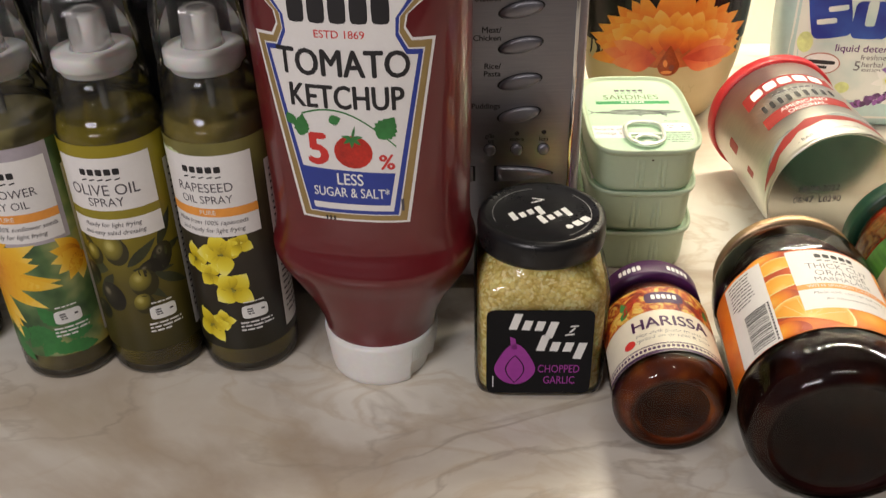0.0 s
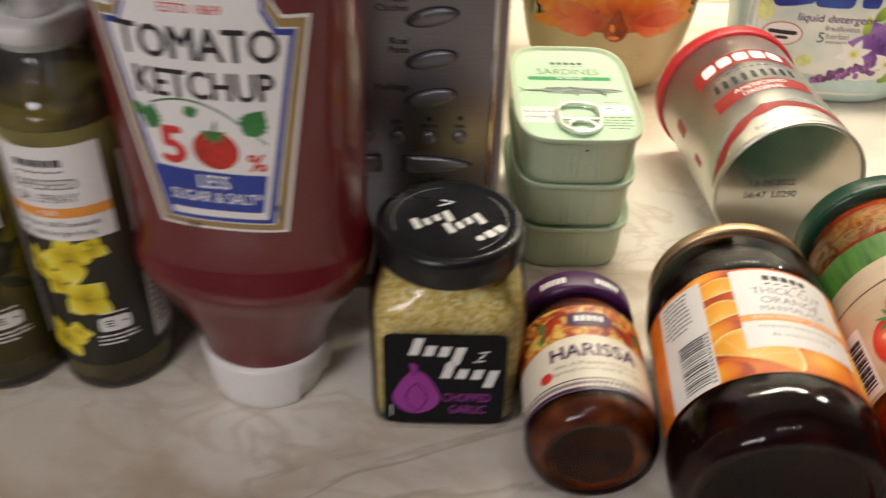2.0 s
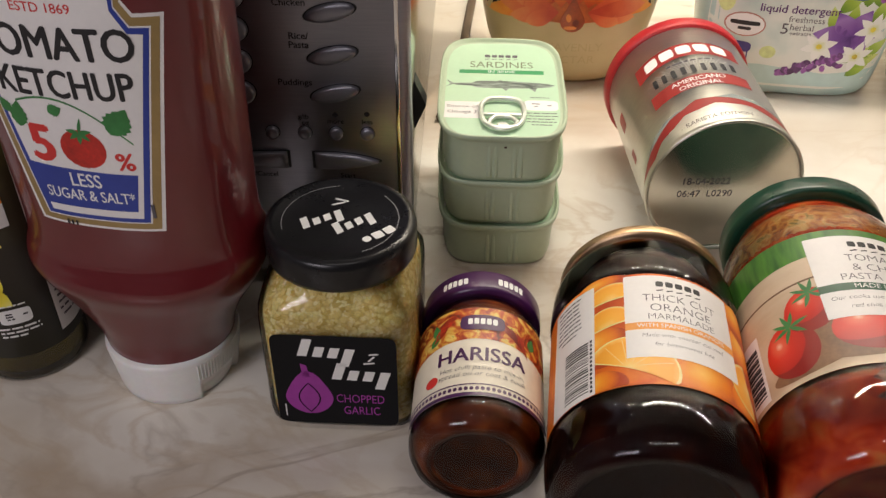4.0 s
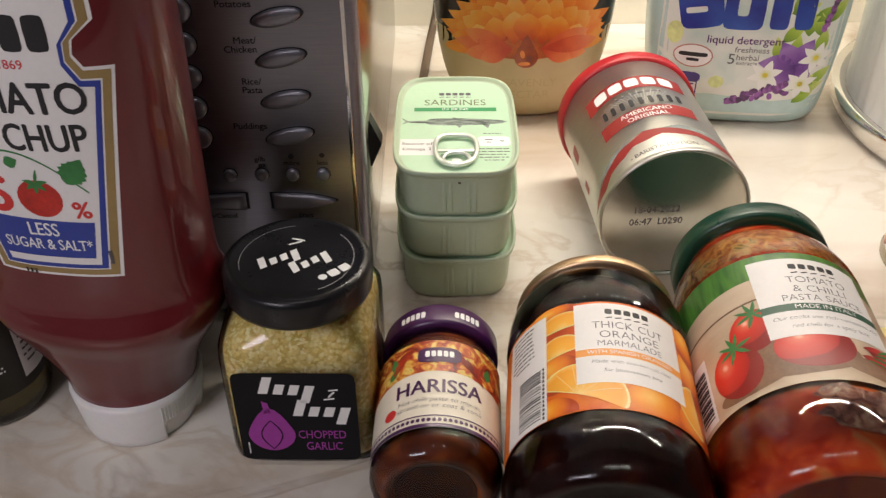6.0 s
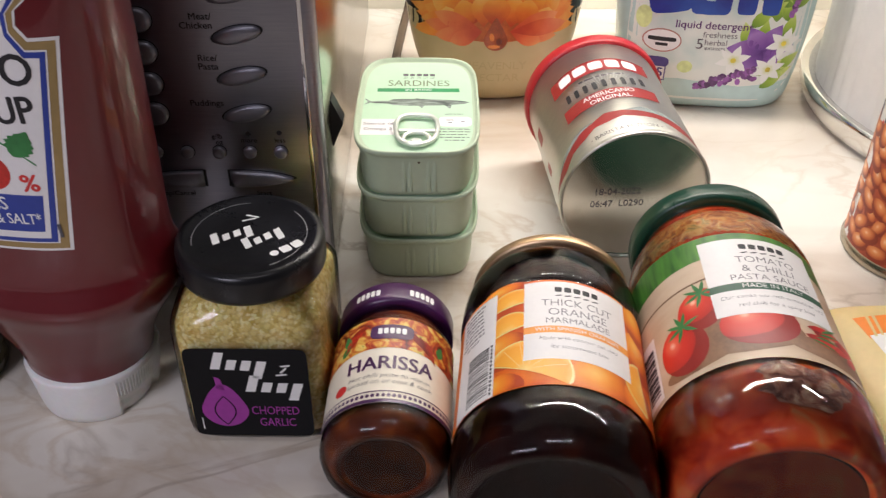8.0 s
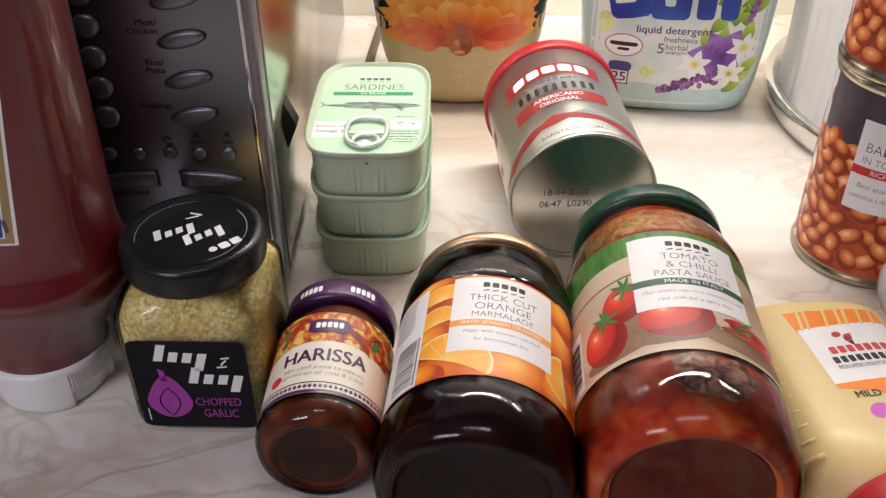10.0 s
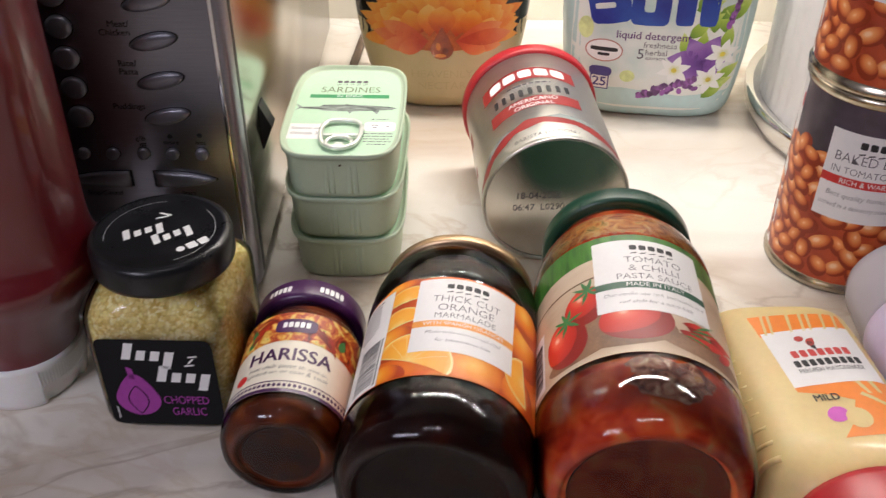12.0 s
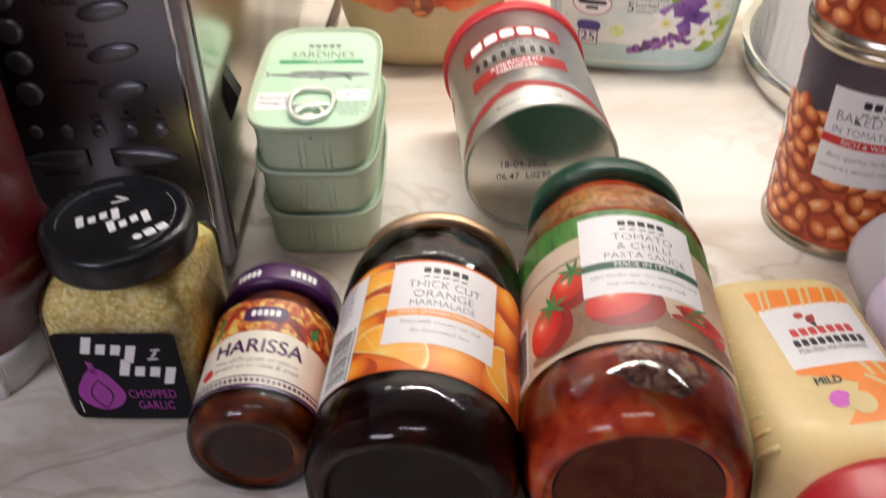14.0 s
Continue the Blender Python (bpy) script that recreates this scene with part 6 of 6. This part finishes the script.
part("cap", lathe([(0.0240, 0.2340), (0.0250, 0.2350), (0.0245, 0.2700), (0.0200, 0.2720)]), WHITE_PLASTIC, deter, "white screw cap")
s = on_loft(DETERGENT)
tag = prints("label", [oval(0, 0.0850, 0.0560, 0.0770, 0, 60, 5)], s, L1, WASHED, deter, 0.004, "pale floral label")
prints("foot_tint", [[(-0.052, 0.0100), (0.052, 0.0100), (0.054, 0.0240), (0.02, 0.0200), (-0.02, 0.0240), (-0.053, 0.0220)]], s, L2, TURQUOISE, tag)
prints("logo", [bar(-0.0340, 0.0880, 0.0270, 0.0350, 12), bar(-0.0070, 0.0850, 0.0250, 0.0280), bar(0.0150, 0.0860, 0.0120, 0.0280), bar(0.0300, 0.0900, 0.0120, 0.0360)], s, L3, DEEP_BLUE, tag, label="plain deep blue shapes")
prints("logo_gap", [bar(-0.0080, 0.0900, 0.0070, 0.0190), bar(-0.0300, 0.0930, 0.0130, 0.0040, 12), bar(-0.0360, 0.0830, 0.0130, 0.0040, 12)], s, L4, WASHED, tag)
lettering("liquid detergent", 0.0076, -0.0030, 0.0635, s, L3, mat("plum_ink", (0.10, 0.02, 0.14), 0.4), tag, bold=0.012)
lettering("freshness", 0.0058, 0.0020, 0.0570, s, L3, INK_SOFT, tag)
lettering("herbal", 0.0058, 0.0000, 0.0515, s, L3, INK_SOFT, tag)
lettering("extracts", 0.0040, 0.0000, 0.0475, s, L3, INK_SOFT, tag)
lettering("5", 0.0105, -0.0100, 0.0500, s, L3, INK_SOFT, tag)
seal = prints("seal", [oval(-0.0340, 0.0510, 0.0125, 0.0085)], s, L3, mat("rose_ink", (0.45, 0.20, 0.16), 0.4), tag)
prints("seal_field", [oval(-0.0340, 0.0510, 0.0116, 0.0076)], s, L4, PAPER, tag)
prints("seal_bars", [bar(-0.0340, 0.0520, 0.0180, 0.0030), bar(-0.0340, 0.0482, 0.0080, 0.0022)], s, A1, INK, tag)
prints("wash_mark", [oval(-0.0350, 0.0352, 0.0075, 0.0038, 0, 20, 3), rect(-0.0412, -0.0288, 0.0215, 0.0325)], s, L3, mat("indigo_ink", (0.06, 0.04, 0.20), 0.4), tag)
prints("wash_field", [rect(-0.0404, -0.0296, 0.0223, 0.0317)], s, L4, PAPER, tag)
lettering("25", 0.0098, -0.0350, 0.0270, s, A1, mat("indigo_figure", (0.06, 0.04, 0.20), 0.4), tag, bold=0.02)
rnd = random.Random(5)
picture("print_leaf", [blade(rnd.uniform(0.020, 0.044), rnd.uniform(0.018, 0.085), 0.019, 0.0085, rnd.uniform(20, 110)) for _ in range(20)], s, L2, shaded_print("leaf_blade_print", ((0.05, (0.13, 0.26, 0.03)), (0.5, (0.34, 0.50, 0.06)), (1.0, (0.62, 0.70, 0.22))), spread=0.4), tag)
picture("print_bloom", [blade(0.0300, 0.0475, ln, w, a) for ln, w, a in ((0.0205, 0.0125, 62), (0.0200, 0.0125, 8), (0.0185, 0.0130, -52), (0.0190, 0.0125, 236), (0.0230, 0.0140, 178), (0.0190, 0.0130, 122))], s, L3, shaded_print("bell_flower_print", ((0.0, (0.08, 0.02, 0.17)), (0.35, (0.19, 0.07, 0.32)), (0.8, (0.34, 0.18, 0.48)), (1.0, (0.22, 0.10, 0.38))), spread=0.3, wobble=0.2), tag, rise=6e-6)
picture("print_blossom", [blade(cu, cv, 0.0115, 0.0056, a) for cu, cv in ((0.0365, 0.0330), (0.0430, 0.0520), (0.0130, 0.0395)) for a in (20, 75, 140, 195, 260, 320)], s, L4, shaded_print("white_petal_print", ((0.0, (0.62, 0.66, 0.22)), (0.35, (0.82, 0.83, 0.76)), (1.0, (0.84, 0.84, 0.82))), wobble=0.1), tag)
prints("print_heart", [oval(cu, cv, 0.0018, 0.0018) for cu, cv in ((0.0365, 0.0330), (0.0430, 0.0520), (0.0130, 0.0395))], s, A1, YELLOW, tag)
pile("print_lavender", [oval(-0.008 + 0.036 * t + rnd.uniform(-0.001, 0.001), 0.0190 + 0.012 * t + rnd.uniform(-0.004, 0.004) * (0.3 + t), 0.0026, 0.0018, rnd.uniform(0, 180), 8) for t in [i / 45 for i in range(46)]], s, L4, LAVENDER, tag)
pile("print_lavender", [oval(0.0440 + 0.008 * t + rnd.uniform(-0.001, 0.001), 0.0720 + 0.030 * t, 0.0022, 0.0018, rnd.uniform(0, 180), 8) for t in [i / 20 for i in range(21)]], s, L4, LAVENDER, tag)
pile("print_glow", [oval(-0.017, 0.0330, 0.0050, 0.0045), oval(-0.047, 0.0660, 0.0050, 0.0080)], s, L2, mat("pale_lime_ink", (0.62, 0.70, 0.30), 0.4, var=0.2), tag)

NIGHT = mat("black_bottle", (0.010, 0.009, 0.010), 0.2, var=0.2, coat=0.4)
AMBER = ramp_mat("peach_print", ((0.3, (0.56, 0.46, 0.23)), (0.7, (0.68, 0.58, 0.33))), 25, 0.35, coat=0.3)
SOFTENER = smooth_sections([(0.0, 0.0340, 0.0240, 2.4), (0.003, 0.0385, 0.0285, 2.4), (0.012, 0.0440, 0.0320, 2.5), (0.030, 0.0510, 0.0345, 2.5), (0.060, 0.0565, 0.0360, 2.6), (0.095, 0.0590, 0.0360, 2.6), (0.140, 0.0585, 0.0350, 2.6), (0.185, 0.0500, 0.0320, 2.5), (0.215, 0.0340, 0.0260, 2.3), (0.225, 0.0230, 0.0210, 2.0)])
softener = thing("softener_bottle", "black fabric softener bottle with large orange flower print", "bottle", pose(0.1672, 0.7070, 0, 0, 0, 0))
softener.scale = (1.08, 1.03, 1)
waist = min(range(len(SOFTENER)), key=lambda i: abs(SOFTENER[i][0] - 0.068))
part("bottle", loft(SOFTENER[:waist + 1], caps=(True, False)), AMBER, softener, "peach-gold foot of the plastic bottle")
part("shoulder", loft(SOFTENER[waist:], caps=(False, True)), NIGHT, softener, "black upper part of the bottle")
part("cap", lathe([(0.0235, 0.2240), (0.0245, 0.2250), (0.0235, 0.2600), (0.0190, 0.2620)]), NIGHT, softener, "black screw cap")
s = on_loft(SOFTENER)


sleeve = prints("sleeve", [[(-0.0545, 0.0545)] + [(-0.0545 + 0.109 * i / 14, 0.0560 - 0.002 * math.sin(math.pi * i / 14)) for i in range(1, 14)] + [(0.0545, 0.0545), (0.0575, 0.1000), (0.0560, 0.1500), (0.0440, 0.1900), (-0.0440, 0.1900), (-0.0560, 0.1500), (-0.0575, 0.1000)]], s, L1, NIGHT, softener, 0.004, "black printed sleeve")
rnd = random.Random(8)
def petal(cu, cv, length, width, turn):
    c, s_ = math.cos(radians(turn)), math.sin(radians(turn))
    edge = [(length * (i / 10), width / 2 * math.sin(math.pi * (i / 10) ** 1.25) ** 0.8) for i in range(11)]
    return [(cu + a * c - b * s_, cv + a * s_ + b * c) for a, b in edge + [(a, -b) for a, b in edge[-2:0:-1]]]


bloom_face = lambda u, v, off: s(0.88 * u, v, off)


def bloom_row(k, rows, matl):
    """One row of petals, each shaded from its foot to its tip."""
    picture("print_petal", [(petal(*r), (r[0], r[1], r[2], r[3] / 2, r[4])) for r in rows], bloom_face, L2 + 0.00006 * k, matl, sleeve, 0.004, 0.00001, 5)


OUTER = shaded_print("outer_petal_print", ((0.10, (0.52, 0.05, 0.015)), (0.45, (0.80, 0.15, 0.025)), (0.75, (0.92, 0.28, 0.035)), (1.0, (0.95, 0.42, 0.07))), spread=0.25, wobble=0.25, grain=110, coat=0.3)
INNER = shaded_print("inner_petal_print", ((0.05, (0.60, 0.07, 0.018)), (0.40, (0.86, 0.22, 0.03)), (0.72, (0.95, 0.42, 0.06)), (1.0, (0.97, 0.60, 0.16))), spread=0.25, wobble=0.2, grain=110, coat=0.3)
LOW = shaded_print("low_petal_print", ((0.05, (0.62, 0.07, 0.03)), (0.5, (0.84, 0.17, 0.06)), (1.0, (0.93, 0.36, 0.12))), spread=0.3, wobble=0.3, grain=110, coat=0.3)
CORAL = mat("coral_petal_print", (0.84, 0.180, 0.038), 0.4, var=0.2, scale=60, spread=0.4)
PEACH = mat("peach_petal_print", (0.90, 0.270, 0.060), 0.4, var=0.15, scale=60, spread=0.3)
prints("print_heart", [oval(0.0, 0.0680, 0.0420, 0.0200, 0, 36)], s, L2, CORAL, sleeve, 0.004)
span = lambda lo, hi, n: [lo + (hi - lo) * i / (n - 1) for i in range(n)]
bloom_row(1, [(0.012 * math.cos(radians(t)), 0.064, 0.044 + 0.006 * rnd.random(), 0.0125, t + rnd.uniform(-5, 5)) for t in span(-14, 194, 19)], OUTER)
bloom_row(2, [(0.014 * math.cos(radians(t)), 0.064, 0.038 + 0.005 * rnd.random(), 0.0150, t + rnd.uniform(-5, 5)) for t in span(-4, 184, 15)], OUTER)
bloom_row(3, [(0.020 * math.cos(radians(t)), 0.065, 0.026 + 0.004 * rnd.random(), 0.0145, 0.85 * t + 13 + rnd.uniform(-5, 5)) for t in span(10, 170, 11)], INNER)
bloom_row(4, [(u, 0.0600 - 9 * u * u, 0.0215 + 0.002 * rnd.random(), 0.0170, 90 - 620 * u + rnd.uniform(-4, 4)) for u in (-0.030, 0.030, -0.019, 0.019, -0.009, 0.010)], INNER)
bloom_row(5, [(0.0, 0.0585, 0.0230, 0.0200, 91)], INNER)
bloom_row(6, [(0.010 * sx, 0.0560, ln, 0.0120, t if sx > 0 else 180 - t) for sx in (-1, 1) for ln, t in ((0.041, 6), (0.036, 20), (0.034, -8), (0.024, -20))], LOW)
prints("drop", [[(0.0075 * math.sin(t) * (1 - 0.45 * max(0, math.cos(t)) ** 2), 0.0500 + 0.0080 * math.cos(t) + 0.008 * max(0, math.cos(t)) ** 3) for t in [math.tau * i / 28 for i in range(28)]]], s, 0.00068, mat("drop_amber", (0.40, 0.07, 0.015), 0.2, var=0.3, scale=90, coat=0.5), sleeve, 0.004)
pile("drop_gleam", [oval(-0.0024, 0.0520, 0.0016, 0.0030, 10, 12), oval(-0.001, 0.0450, 0.0040, 0.0014, 0, 12)], s, 0.00074, PEACH, sleeve, 0.004)
prints("drop_heart", [oval(0.0022, 0.0488, 0.0020, 0.0022)], s, 0.00080, mat("drop_brown", (0.20, 0.03, 0.01), 0.3), sleeve, 0.004)
PALE_GOLD = mat("pale_gold_ink", (0.54, 0.45, 0.23), 0.4, var=0.1)
lettering("HEAVENLY", 0.0085, 0.0, 0.0300, s, L2, PALE_GOLD, softener)
lettering("NECTAR", 0.0085, 0.0, 0.0205, s, L2, PALE_GOLD, softener)

# ---- round bread bin ----
CREAM_WHITE = mat("white_enamel", (0.82, 0.81, 0.78), 0.4, var=0.03, scale=12)
bin_ = thing("bread_bin", "white ribbed round bread bin in chrome base tray", "bread bin", pose(0.5400, 0.6560, 0))
part("tray", lathe([(0.138, 0.0), (0.146, 0.0006), (0.1505, 0.004), (0.1530, 0.0120), (0.1535, 0.0180), (0.1525, 0.0200), (0.1490, 0.0205), (0.1450, 0.0190), (0.1430, 0.0150), (0.1300, 0.0055)], 128), CHROME, bin_, "chrome tray with raised rim")
ribbed = bmesh.new()
rings = []
for z, r in ((0.0062, 0.1390), (0.010, 0.1415), (0.14, 0.1410), (0.26, 0.1395), (0.275, 0.134), (0.28, 0.10)):
    rings.append([((r + 0.0012 * abs(math.sin(36 * math.tau * i / 432 / 2 * 2)) ) * math.sin(math.tau * i / 432), -(r + 0.0012 * abs(math.sin(36 * math.tau * i / 432))) * math.cos(math.tau * i / 432), z) for i in range(432)])
rows = grid_faces(ribbed, rings)
ribbed.faces.new(rows[0][::-1]), ribbed.faces.new(rows[-1])
part("body", ribbed, CREAM_WHITE, bin_, "white ribbed body")
